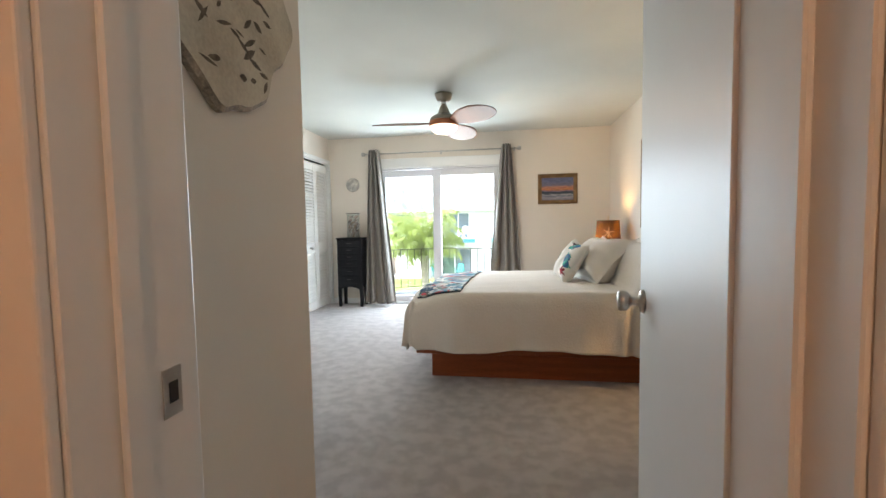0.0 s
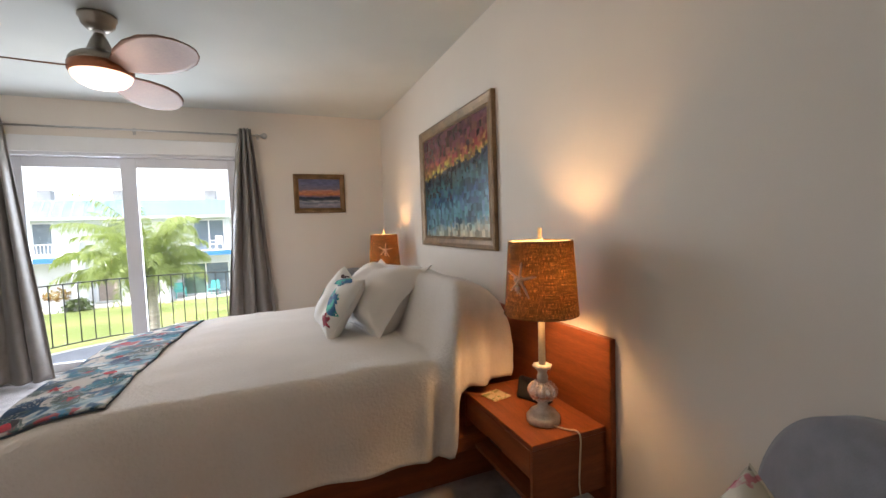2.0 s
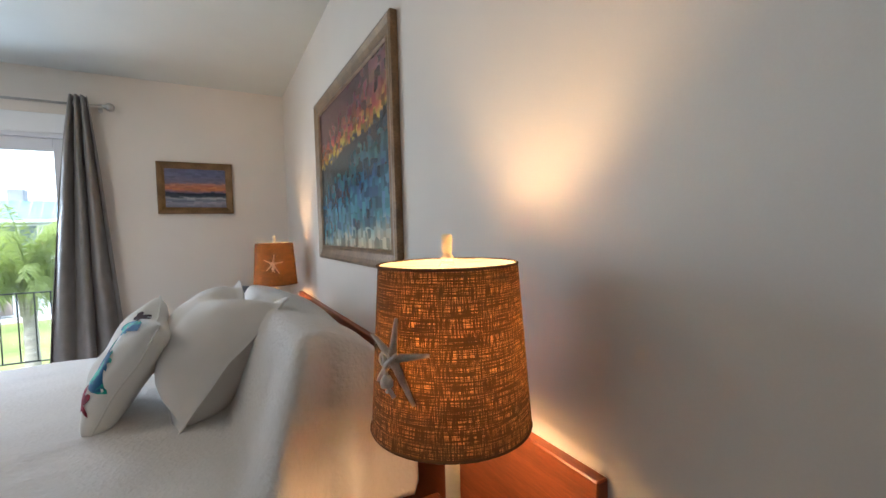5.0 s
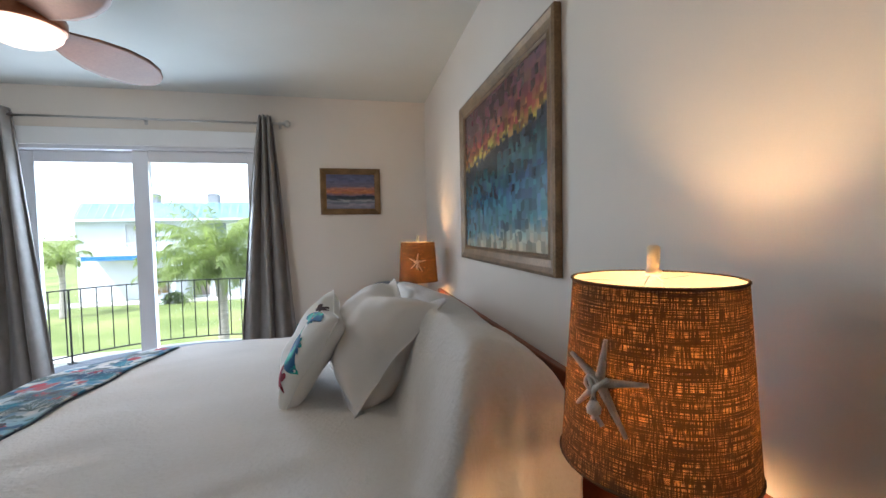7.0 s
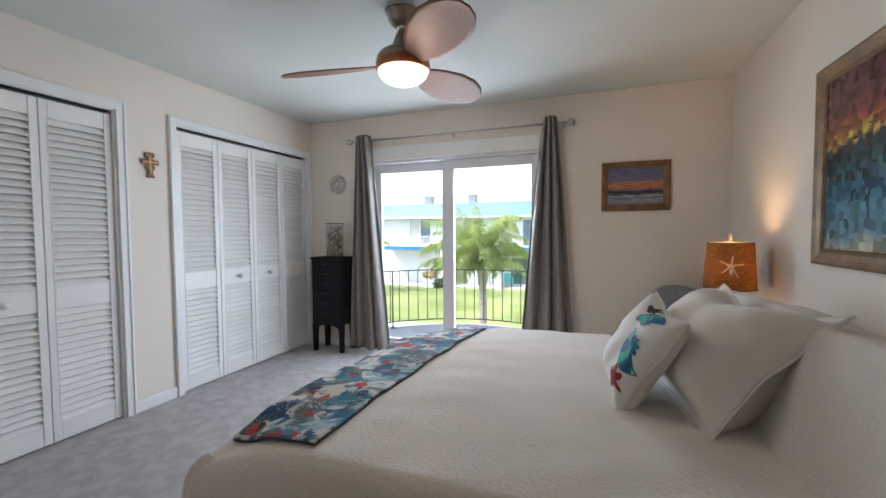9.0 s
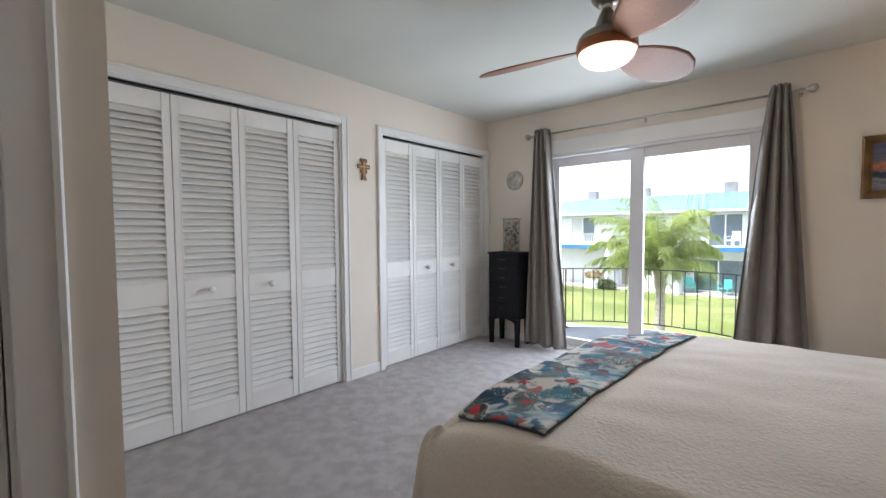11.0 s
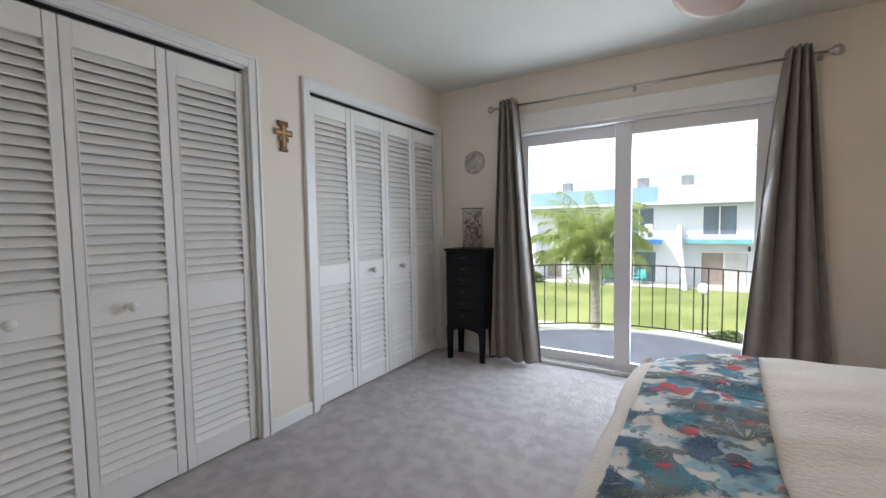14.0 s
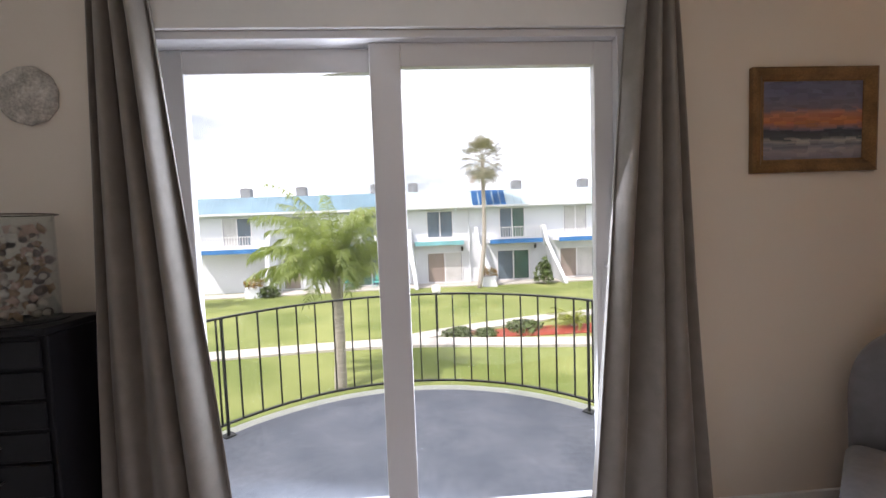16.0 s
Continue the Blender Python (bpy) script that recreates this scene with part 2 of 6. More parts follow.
# wall with the two wide closets, and their niches behind
CLA, CLB, CLH = (2.235, 3.772), (4.185, 5.675), 2.045
ww = box(XL - 0.12, XL, YC, CLA[0], 0, TOP)
box(XL - 0.12, XL, CLA[1], CLB[0], 0, TOP, bm=ww)
box(XL - 0.12, XL, CLB[1], YN, 0, TOP, bm=ww)
box(XL - 0.12, XL, CLA[0], CLA[1], CLH, TOP, bm=ww)
box(XL - 0.12, XL, CLB[0], CLB[1], CLH, TOP, bm=ww)
structure("wall_west", ww, WALL, "cream painted wall with two wide closet openings", "wall")
structure("closet_back", box(XL - 0.75, XL - 0.65, YC - 0.1, YN, 0, TOP), WALL, "plain painted back wall inside the closets", "wall")
structure("closet_divider", box(XL - 0.65, XL - 0.12, 3.93, 4.02, 0, TOP), WALL, "plain painted partition between the closets", "wall")
# closet block by the entrance, with its own narrow opening
CLC = (1.34, 1.905)
wc = box(XL - 0.65, XC - 0.1, YC - 0.1, YC, 0, TOP)
box(XC - 0.1, XC, CLC[1], YC, 0, TOP, bm=wc)
box(XC - 0.1, XC, YA, CLC[0], 0, TOP, bm=wc)
box(XC - 0.1, XC, CLC[0], CLC[1], CLH, TOP, bm=wc)
structure("wall_closet_block", wc, WALL, "cream painted wall round a narrow entrance closet", "wall")
wa = box(XA - 0.1, XA, YD1, YA, 0, TOP)
box(-1.9, XA - 0.1, YA - 0.1, YA, 0, TOP, bm=wa)
structure("wall_entry", wa, WALL, "short cream painted wall beside the bedroom door", "wall")
structure("closet_inner_wall", box(-1.9, -1.8, YA, YC - 0.1, 0, TOP), WALL, "plain painted inner closet wall", "wall")
wd = box(-1.9, DL - 0.02, YD0, YD1, 0, TOP)
box(DR + 0.02, XR, YD0, YD1, 0, TOP, bm=wd)
box(DL - 0.02, DR + 0.02, YD0, YD1, DH + 0.02, TOP, bm=wd)
structure("wall_south", wd, WALL, "cream painted wall with the bedroom doorway", "wall")
# hall behind the camera
HALL = surface("hall_paint", (0.62, 0.42, 0.28), 0.7, spread=0.04, scale=2, fine=200, bump=0.1, depth=0.001)
structure("hall_wall_west", box(-1.2, -1.05, -2.0, YD0, 0, TOP), HALL, "warm tan painted hall wall", "wall")
structure("hall_wall_south", box(-1.2, 1.2, -2.15, -2.0, 0, TOP), HALL, "warm tan painted hall end wall", "wall")
structure("hall_wall_east", box(0.40, 0.55, -2.0, YD0, 0, TOP), HALL, "warm tan painted hall wall", "wall")


# ---- trim: casings, jambs, baseboards ----
def casing_x(name, x, y0, y1, top, label, w=0.062, t=0.016, sides=(True, True)):
    """Casing on a wall that faces +x, round an opening from y0 to y1."""
    bm = bmesh.new()
    if sides[0]:
        box(x, x + t, y0 - w, y0, 0, top + w, 0.003, 1, bm)
        box(x + t, x + t + 0.006, y0 - w + 0.004, y0 - w + 0.02, 0, top + w - 0.004, 0.002, 1, bm)
    if sides[1]:
        box(x, x + t, y1, y1 + w, 0, top + w, 0.003, 1, bm)
        box(x + t, x + t + 0.006, y1 + w - 0.02, y1 + w - 0.004, 0, top + w - 0.004, 0.002, 1, bm)
    box(x, x + t, y0, y1, top, top + w, 0.003, 1, bm)
    box(x + t, x + t + 0.006, y0 - w + 0.02, y1 + w - 0.02, top + w - 0.02, top + w - 0.004, 0.002, 1, bm)
    # jamb lining in the wall's depth
    box(x - 0.12, x + 0.001, y0 - 0.001, y0 + 0.012, 0, top, 0, 1, bm)
    box(x - 0.12, x + 0.001, y1 - 0.012, y1 + 0.001, 0, top, 0, 1, bm)
    box(x - 0.12, x + 0.001, y0, y1, top - 0.010, top + 0.001, 0, 1, bm)
    return structure(name, bm, TRIM, label, "trim")


casing_x("trim_closet_1", XL, CLA[0], CLA[1], CLH, "white painted moulded casing round a closet opening")
casing_x("trim_closet_2", XL, CLB[0], CLB[1], CLH, "white painted moulded casing round a closet opening", w=0.058)
casing_x("trim_closet_3", XC, CLC[0], CLC[1], CLH, "white painted moulded casing round the entrance closet", w=0.10, t=0.022)


def baseboard(name, pts):
    bm = bmesh.new()
    for x0, x1, y0, y1 in pts:
        box(x0, x1, y0, y1, 0, 0.082, 0.003, 1, bm)
    return structure(name, bm, TRIM, "low white painted baseboard along the carpet", "baseboard")


B = 0.012
baseboard("baseboard_west", [(XL, XL + B, CLA[1] + 0.062, CLB[0] - 0.058)])
baseboard("baseboard_north", [(XL + B, GX0 - 0.07, YN - B, YN), (GX1 + 0.07, XR - B, YN - B, YN)])
baseboard("baseboard_east", [(XR - B, XR, YD1, 2.32), (XR - B, XR, 5.13, YN)])
baseboard("baseboard_entry", [(XA, XA + B, YD1, YA + B), (XC, XA + B, YA, YA + B), (XC, XC + B, CLC[1] + 0.1, YC + B), (XL + 0.03, XC + B, YC, YC + B)])
baseboard("baseboard_south", [(DR + 0.09, XR, YD1, YD1 + B)])

# doorway: jambs, stops and casings on both faces
bm = bmesh.new()
box(DL - 0.02, DL, YD0 - 0.004, YD1 + 0.004, 0, DH, 0.002, 1, bm)
box(DR, DR + 0.02, YD0 - 0.004, YD1 + 0.004, 0, DH, 0.002, 1, bm)
box(DL - 0.02, DR + 0.02, YD0 - 0.004, YD1 + 0.004, DH, DH + 0.02, 0.002, 1, bm)
box(DL, DL + 0.011, 0.365, 0.40, 0, DH, 0.003, 1, bm)
box(DR - 0.011, DR, 0.365, 0.40, 0, DH, 0.003, 1, bm)
box(DL, DR, 0.365, 0.40, DH - 0.011, DH, 0.003, 1, bm)
structure("door_jamb", bm, TRIM, "white painted door jamb with stops", "trim")
bm = bmesh.new()
for y0, y1 in ((YD0 - 0.02, YD0 - 0.004), (YD1 + 0.004, YD1 + 0.018)):
    box(DL - 0.075, DL - 0.006, y0, y1, 0, DH + 0.07, 0.004, 2, bm)
    box(DR + 0.006, DR + 0.05, y0, y1, 0, DH + 0.07, 0.004, 2, bm)
    box(DL - 0.006, DR + 0.006, y0, y1, DH + 0.006, DH + 0.07, 0.004, 2, bm)
structure("trim_door", bm, TRIM, "white painted casing round the bedroom doorway", "trim")

# ---- the sliding glass door ----
slider = thing("window_1", "white framed sliding glass door onto a balcony", "glass door", (-0.89, 5.82, 0), kind="structure")
sx = -0.89


def bars(x0, x1, y0, y1, z0, z1, l, r, b, t, bev=0.004):
    """A frame: outer edges and the widths of its left, right, bottom and top members."""
    m = bmesh.new()
    box(x0 - sx, x0 + l - sx, y0, y1, z0, z1, bev, 2, m)
    box(x1 - r - sx, x1 - sx, y0, y1, z0, z1, bev, 2, m)
    box(x0 + l - sx, x1 - r - sx, y0, y1, z0, z0 + b, bev, 2, m)
    box(x0 + l - sx, x1 - r - sx, y0, y1, z1 - t, z1, bev, 2, m)
    return m


part("outer_frame", bars(GX0 + 0.002, GX1 - 0.002, -0.075, 0.10, 0.001, GZ1 - 0.002, 0.035, 0.035, 0.03, 0.03), VINYL, slider)
left = part("fixed_sash", bars(-1.765, -0.855, 0.015, 0.055, 0.032, 1.933, 0.105, 0.09, 0.075, 0.09), VINYL, slider)
right = part("sliding_sash", bars(-0.958, -0.016, -0.035, 0.005, 0.032, 1.933, 0.118, 0.075, 0.065, 0.088), VINYL, slider)
for par, x0, x1, y in ((left, -1.662, -0.944, 0.033), (right, -0.842, -0.089, -0.017)):
    g = part("glass_pane", box(x0 - sx, x1 - sx, y, y + 0.006, 0.10, 1.847), GLASS, par, "clear glass pane")
    g.visible_shadow = False
track = part("sill_track", box(GX0 + 0.04 - sx, GX1 - 0.04 - sx, -0.055, -0.042, 0.03, 0.04, 0.002, 1), NICKEL, slider)
hm = tube([(-0.052 - sx, -0.036, 0.86), (-0.052 - sx, -0.075, 0.87), (-0.052 - sx, -0.085, 0.93), (-0.052 - sx, -0.085, 0.99), (-0.052 - sx, -0.075, 1.05), (-0.052 - sx, -0.036, 1.06)], 0.010, 10)
box(-0.072 - sx, -0.032 - sx, -0.042, -0.035, 0.84, 1.08, 0.004, 2, hm)
part("pull_handle", hm, VINYL, right, "white curved pull handle", smooth=True)
bm = box(GX0 - 0.06, GX0, YN - 0.014, YN, 0, GZ1 + 0.130, 0.003, 1)
box(GX1, GX1 + 0.06, YN - 0.014, YN, 0, GZ1 + 0.130, 0.003, 1, bm)
box(GX0, GX1, YN - 0.016, YN, GZ1 - 0.004, GZ1 + 0.130, 0.003, 1, bm)
structure("trim_window", bm, TRIM, "wide white painted head casing over the glass door", "trim")


# ---- louvred bifold closet doors ----
def slat_mesh(name, w):
    bm = box(-0.0035, 0.0035, -w / 2, w / 2, -0.0245, 0.0245, 0.0022, 1)
    bmesh.ops.rotate(bm, verts=bm.verts, cent=(0, 0, 0), matrix=Matrix.Rotation(radians(-36), 3, 'Y'))
    return link_mesh(name, bm, LOUVRE)


def knob_mesh(name, mat):
    bm = lathe([(0.013, 0), (0.012, 0.003), (0.008, 0.006), (0.008, 0.016), (0.0185, 0.024), (0.0215, 0.034), (0.0175, 0.043), (0.005, 0.047)], 18)
    bmesh.ops.rotate(bm, verts=bm.verts, cent=(0, 0, 0), matrix=Matrix.Rotation(radians(90), 3, 'Y'))
    return link_mesh(name, bm, mat, smooth=True)


KNOB = knob_mesh("knob", LOUVRE)
NKNOB = knob_mesh("nickel_knob", NICKEL)


def louvre_panel(parent, y0, y1, top=2.01, knob=None, bow=0.0):
    """One leaf: stiles, three rails and its slats, in the parent's space, facing +x."""
    w, s = y1 - y0, 0.042
    bm = box(-0.014, 0.014, 0, s, 0.012, top, 0.003, 1)
    box(-0.014, 0.014, w - s, w, 0.012, top, 0.003, 1, bm)
    rails = ((0.012, 0.125), (0.79, 0.925), (top - 0.105, top))
    for a, b in rails:
        box(-0.011, 0.011, s, w - s, a, b, 0.002, 1, bm)
    # shallow beads along the stiles
    for yy in (s - 0.007, w - s + 0.001):
        box(0.012, 0.0165, yy, yy + 0.006, 0.125, top - 0.105, 0.0015, 1, bm)
    leaf = part("leaf", bm, LOUVRE, parent, at=(0, y0, 0), turn=(0, 0, bow))
    me = slat_mesh("slat", w - 2 * s + 0.006)
    for a, b in ((0.125, 0.79), (0.925, top - 0.105)):
        n = round((b - a) / 0.0415)
        for i in range(n):
            z = a + (i + 0.5) * (b - a) / n
            part("slat", me, None, leaf, at=(0, w / 2, z))
    if knob is not None:
        part("knob", KNOB if knob[1] == 0 else NKNOB, None, leaf, at=(0.011, knob[0], 0.857))
    return leaf


def bifold(label, x, y0, y1, n, knobs, kind_of_knob, top=2.01):
    d = thing("bifold_closet_door", label, "closet door", (x, y0, 0.0), group="louvred closet doors")
    w = (y1 - y0) / n
    for i in range(n):
        louvre_panel(d, i * w + 0.002, (i + 1) * w - 0.002, top, (w * knobs[i], kind_of_knob) if i in knobs else None)
    return d


bifold("closed white louvred bifold closet doors with small round knobs", XL - 0.03, CLA[0] + 0.013, CLA[1] - 0.013, 4, {1: 0.48, 2: 0.48}, 0)
bifold("closed white louvred bifold closet doors beside the dark chest", XL - 0.03, CLB[0] + 0.013, CLB[1] - 0.013, 4, {1: 0.48, 2: 0.48}, 1)
bifold("narrow white louvred closet door beside the entrance", XC - 0.045, CLC[0] + 0.013, CLC[1] - 0.013, 2, {1: 0.80}, 1)
# thin dark strips paint the shade in the gap above the doors
bm = box(XL - 0.06, XL - 0.02, CLA[0] + 0.013, CLA[1] - 0.013, CLH - 0.013, CLH - 0.0105)
structure("closet_gap_shade_1", bm, DARKGAP, "dark strip for the shaded gap over the closet doors", "track")
bm = box(XL - 0.06, XL - 0.02, CLB[0] + 0.013, CLB[1] - 0.013, CLH - 0.013, CLH - 0.0105)
structure("closet_gap_shade_2", bm, DARKGAP, "dark strip for the shaded gap over the closet doors", "track")

# ---- hall: casing and louvred door on its wall ----
bm = bmesh.new()
for y0, y1, t in ((0.20, 0.285, 0.02), (0.215, 0.232, 0.03), (0.255, 0.27, 0.03), (-0.78, -0.70, 0.02)):
    box(0.40 - t, 0.40, y0, y1, 0, 2.1, 0.004, 2, bm)
box(0.38, 0.40, -0.70, 0.20, 2.03, 2.1, 0.004, 2, bm)
structure("trim_hall", bm, TRIM, "moulded casing round the hall closet", "trim")
hall_door = thing("bifold_closet_door", "white louvred closet door in the hall", "closet door", (0.375, 0.20, 0.0), turn=180, group="louvred closet doors")
for i in range(2):
    louvre_panel(hall_door, i * 0.44 + 0.004, (i + 1) * 0.44 - 0.002)

# ---- the open bedroom door ----
door = thing("door_1", "open white painted flush bedroom door with a round nickel knob", "door", (DR - 0.004, 0.495, 0), turn=-9.0, kind="structure")
part("door_leaf", box(-0.001, 0.034, 0.0, 0.708, 0.012, 2.04, 0.002, 1), DOORPAINT, door)


def door_knob(side):
    bm = lathe([(0.033, 0), (0.033, 0.004), (0.026, 0.011), (0.013, 0.014), (0.012, 0.030), (0.020, 0.037), (0.0275, 0.044), (0.029, 0.060), (0.026, 0.066), (0.012, 0.068), (0.0, 0.069)], 28)
    bmesh.ops.rotate(bm, verts=bm.verts, cent=(0, 0, 0), matrix=Matrix.Rotation(radians(-90 * side), 3, 'Y'))
    return bm


part("door_knob", door_knob(1), NICKEL, door, "round brushed nickel knob", smooth=True, at=(-0.001, 0.645, 0.915))
part("door_knob", door_knob(-1), NICKEL, door, "round brushed nickel knob", smooth=True, at=(0.034, 0.645, 0.915))
part("latch_plate", box(0.005, 0.028, 0.7075, 0.7095, 0.885, 0.945), NICKEL, door)
for z in (0.20, 1.85):
    part("hinge", rod((-0.006, 0.0, z - 0.045), (-0.006, 0.0, z + 0.045), 0.006, 10), NICKEL, door)
strike = thing("strike_plate", "dull metal strike plate on the door jamb", "strike plate", (DL + 0.0005, 0.447, 0.905))
bm = box(0, 0.002, -0.017, 0.017, -0.035, 0.035, 0.0008, 1)
part("plate", bm, NICKEL, strike)
# no hole is cut: a dark patch on the plate paints its shade
part("latch_hole_shade", box(0.0021, 0.0026, -0.007, 0.009, -0.015, 0.015), DARKGAP, strike, "dark patch for the latch hole's shade")


# ---- patterned materials ----
def add_ramp(nt, stops, interpolation='LINEAR'):
    r = nt.nodes.new("ShaderNodeValToRGB")
    cr = r.color_ramp
    cr.interpolation = interpolation
    while len(cr.elements) < len(stops):
        cr.elements.new(0.5)
    for e, (p, c) in zip(cr.elements, stops):
        e.position, e.color = p, (*c, 1)
    return r


def painted(name, axis_scale, stops, slant=0.0, wobble=0.08, noise_scale=6.0, cells=22.0, cell_mix=0.4, stretch=(1, 1, 1), rough=0.45):
    """A painted picture: bands of colour up its height, uneven at the edges, broken into strokes."""
    m, nt, b = nodes_of(name)
    n, ln = nt.nodes, nt.links
    tc = n.new("ShaderNodeTexCoord")
    sep = n.new("ShaderNodeSeparateXYZ")
    ln.new(tc.outputs["Object"], sep.inputs["Vector"])
    mp = n.new("ShaderNodeMapping")
    mp.inputs["Scale"].default_value = stretch
    ln.new(tc.outputs["Object"], mp.inputs["Vector"])
    no = n.new("ShaderNodeTexNoise")
    no.inputs["Scale"].default_value, no.inputs["Detail"].default_value = noise_scale, 4
    ln.new(mp.outputs["Vector"], no.inputs["Vector"])
    vo = n.new("ShaderNodeTexVoronoi")
    vo.distance = 'CHEBYCHEV'
    vo.inputs["Scale"].default_value, vo.inputs["Randomness"].default_value = cells, 0.62
    ln.new(mp.outputs["Vector"], vo.inputs["Vector"])
    sepc = n.new("ShaderNodeSeparateColor")
    ln.new(vo.outputs["Color"], sepc.inputs["Color"])
    a = n.new("ShaderNodeMath")
    a.operation = 'MULTIPLY_ADD'
    a.inputs[1].default_value = axis_scale
    ln.new(sep.outputs["Z"], a.inputs[0])
    w1 = n.new("ShaderNodeMath")
    w1.operation = 'MULTIPLY_ADD'
    w1.inputs[1].default_value, w1.inputs[2].default_value = wobble * 2, -wobble
    ln.new(no.outputs["Fac"], w1.inputs[0])
    w2 = n.new("ShaderNodeMath")
    w2.operation = 'MULTIPLY_ADD'
    w2.inputs[1].default_value = wobble * 1.3
    ln.new(sepc.outputs["Green"], w2.inputs[0])
    ln.new(w1.outputs[0], w2.inputs[2])
    w3 = n.new("ShaderNodeMath")
    w3.operation = 'MULTIPLY_ADD'
    w3.inputs[1].default_value = slant
    ln.new(sep.outputs["X"], w3.inputs[0])
    ln.new(w2.outputs[0], w3.inputs[2])
    ln.new(w3.outputs[0], a.inputs[2])
    r = add_ramp(nt, stops)
    ln.new(a.outputs[0], r.inputs["Fac"])
    hsv = n.new("ShaderNodeHueSaturation")
    val = n.new("ShaderNodeMapRange")
    val.inputs["To Min"].default_value, val.inputs["To Max"].default_value = 1 - cell_mix, 1 + cell_mix * 1.1
    ln.new(sepc.outputs["Red"], val.inputs["Value"])
    hue = n.new("ShaderNodeMapRange")
    hue.inputs["To Min"].default_value, hue.inputs["To Max"].default_value = 0.5 - 0.05 * cell_mix, 0.5 + 0.05 * cell_mix
    ln.new(sepc.outputs["Blue"], hue.inputs["Value"])
    ln.new(r.outputs["Color"], hsv.inputs["Color"])
    ln.new(val.outputs["Result"], hsv.inputs["Value"])
    ln.new(hue.outputs["Result"], hsv.inputs["Hue"])
    ln.new(hsv.outputs["Color"], b.inputs["Base Color"])
    b.inputs["Roughness"].default_value = rough
    bp = n.new("ShaderNodeBump")
    bp.inputs["Strength"].default_value, bp.inputs["Distance"].default_value = 0.3, 0.002
    ln.new(vo.outputs["Distance"], bp.inputs["Height"])
    ln.new(bp.outputs["Normal"], b.inputs["Normal"])
    return m


def printed(name, ground, inks, scale=9.0, fine_scale=26.0):
    """A printed cloth: blots of several inks on a pale ground, with fine branching lines."""
    m, nt, b = nodes_of(name)
    n, ln = nt.nodes, nt.links
    tc = n.new("ShaderNodeTexCoord")
    warp = n.new("ShaderNodeTexNoise")
    warp.inputs["Scale"].default_value, warp.inputs["Detail"].default_value = scale * 0.9, 4
    ln.new(tc.outputs["Object"], warp.inputs["Vector"])
    mixv = n.new("ShaderNodeMix")
    mixv.data_type = 'VECTOR'
    mixv.inputs["Factor"].default_value = 0.13
    ln.new(tc.outputs["Object"], mixv.inputs["A"])
    ln.new(warp.outputs["Color"], mixv.inputs["B"])
    last = None
    base = n.new("ShaderNodeRGB")
    base.outputs[0].default_value = (*ground, 1)
    last = base.outputs[0]
    for k, (ink, size, lo, hi, lines) in enumerate(inks):
        mp = n.new("ShaderNodeMapping")
        mp.inputs["Location"].default_value = (1.7 * k, 2.3 * k, 0.9 * k)
        ln.new(mixv.outputs["Result"], mp.inputs["Vector"])
        if lines:
            t = n.new("ShaderNodeTexVoronoi")
            t.feature = 'DISTANCE_TO_EDGE'
            t.inputs["Scale"].default_value = fine_scale * size
            out = t.outputs["Distance"]
            blot = n.new("ShaderNodeTexNoise")
            blot.inputs["Scale"].default_value, blot.inputs["Detail"].default_value = scale, 2
            ln.new(mp.outputs["Vector"], blot.inputs["Vector"])
            rb = add_ramp(nt, [(0.48, (0, 0, 0)), (0.54, (1, 1, 1))])
            ln.new(blot.outputs["Fac"], rb.inputs["Fac"])
            rl = add_ramp(nt, [(lo, (1, 1, 1)), (hi, (0, 0, 0))])
            ln.new(mp.outputs["Vector"], t.inputs["Vector"])
            ln.new(out, rl.inputs["Fac"])
            mul = n.new("ShaderNodeMath")
            mul.operation = 'MULTIPLY'
            ln.new(rb.outputs["Color"], mul.inputs[0])
            ln.new(rl.outputs["Color"], mul.inputs[1])
            fac = mul.outputs[0]
        else:
            t = n.new("ShaderNodeTexNoise")
            t.inputs["Scale"].default_value, t.inputs["Detail"].default_value = scale * size, 3
            ln.new(mp.outputs["Vector"], t.inputs["Vector"])
            rl = add_ramp(nt, [(lo, (0, 0, 0)), (hi, (1, 1, 1))])
            ln.new(t.outputs["Fac"], rl.inputs["Fac"])
            fac = rl.outputs["Color"]
        mx = n.new("ShaderNodeMix")
        mx.data_type = 'RGBA'
        ln.new(fac, mx.inputs["Factor"])
        ln.new(last, mx.inputs["A"])
        mx.inputs["B"].default_value = (*ink, 1)
        last = mx.outputs["Result"]
    ln.new(last, b.inputs["Base Color"])
    b.inputs["Roughness"].default_value = 0.8
    fine = n.new("ShaderNodeTexNoise")
    fine.inputs["Scale"].default_value = 500
    ln.new(tc.outputs["Object"], fine.inputs["Vector"])
    bp = n.new("ShaderNodeBump")
    bp.inputs["Strength"].default_value, bp.inputs["Distance"].default_value = 0.2, 0.001
    ln.new(fine.outputs["Fac"], bp.inputs["Height"])
    ln.new(bp.outputs["Normal"], b.inputs["Normal"])
    return m


# ---- the bed ----
BX0, BY0, BY1, BTOP = -0.585, 2.83, 4.53, 0.652
BMID = (BY0 + BY1) / 2


def ease(a, b, v):
    t = max(0.0, min(1.0, (v - a) / (b - a)))
    return t * t * (3 - 2 * t)


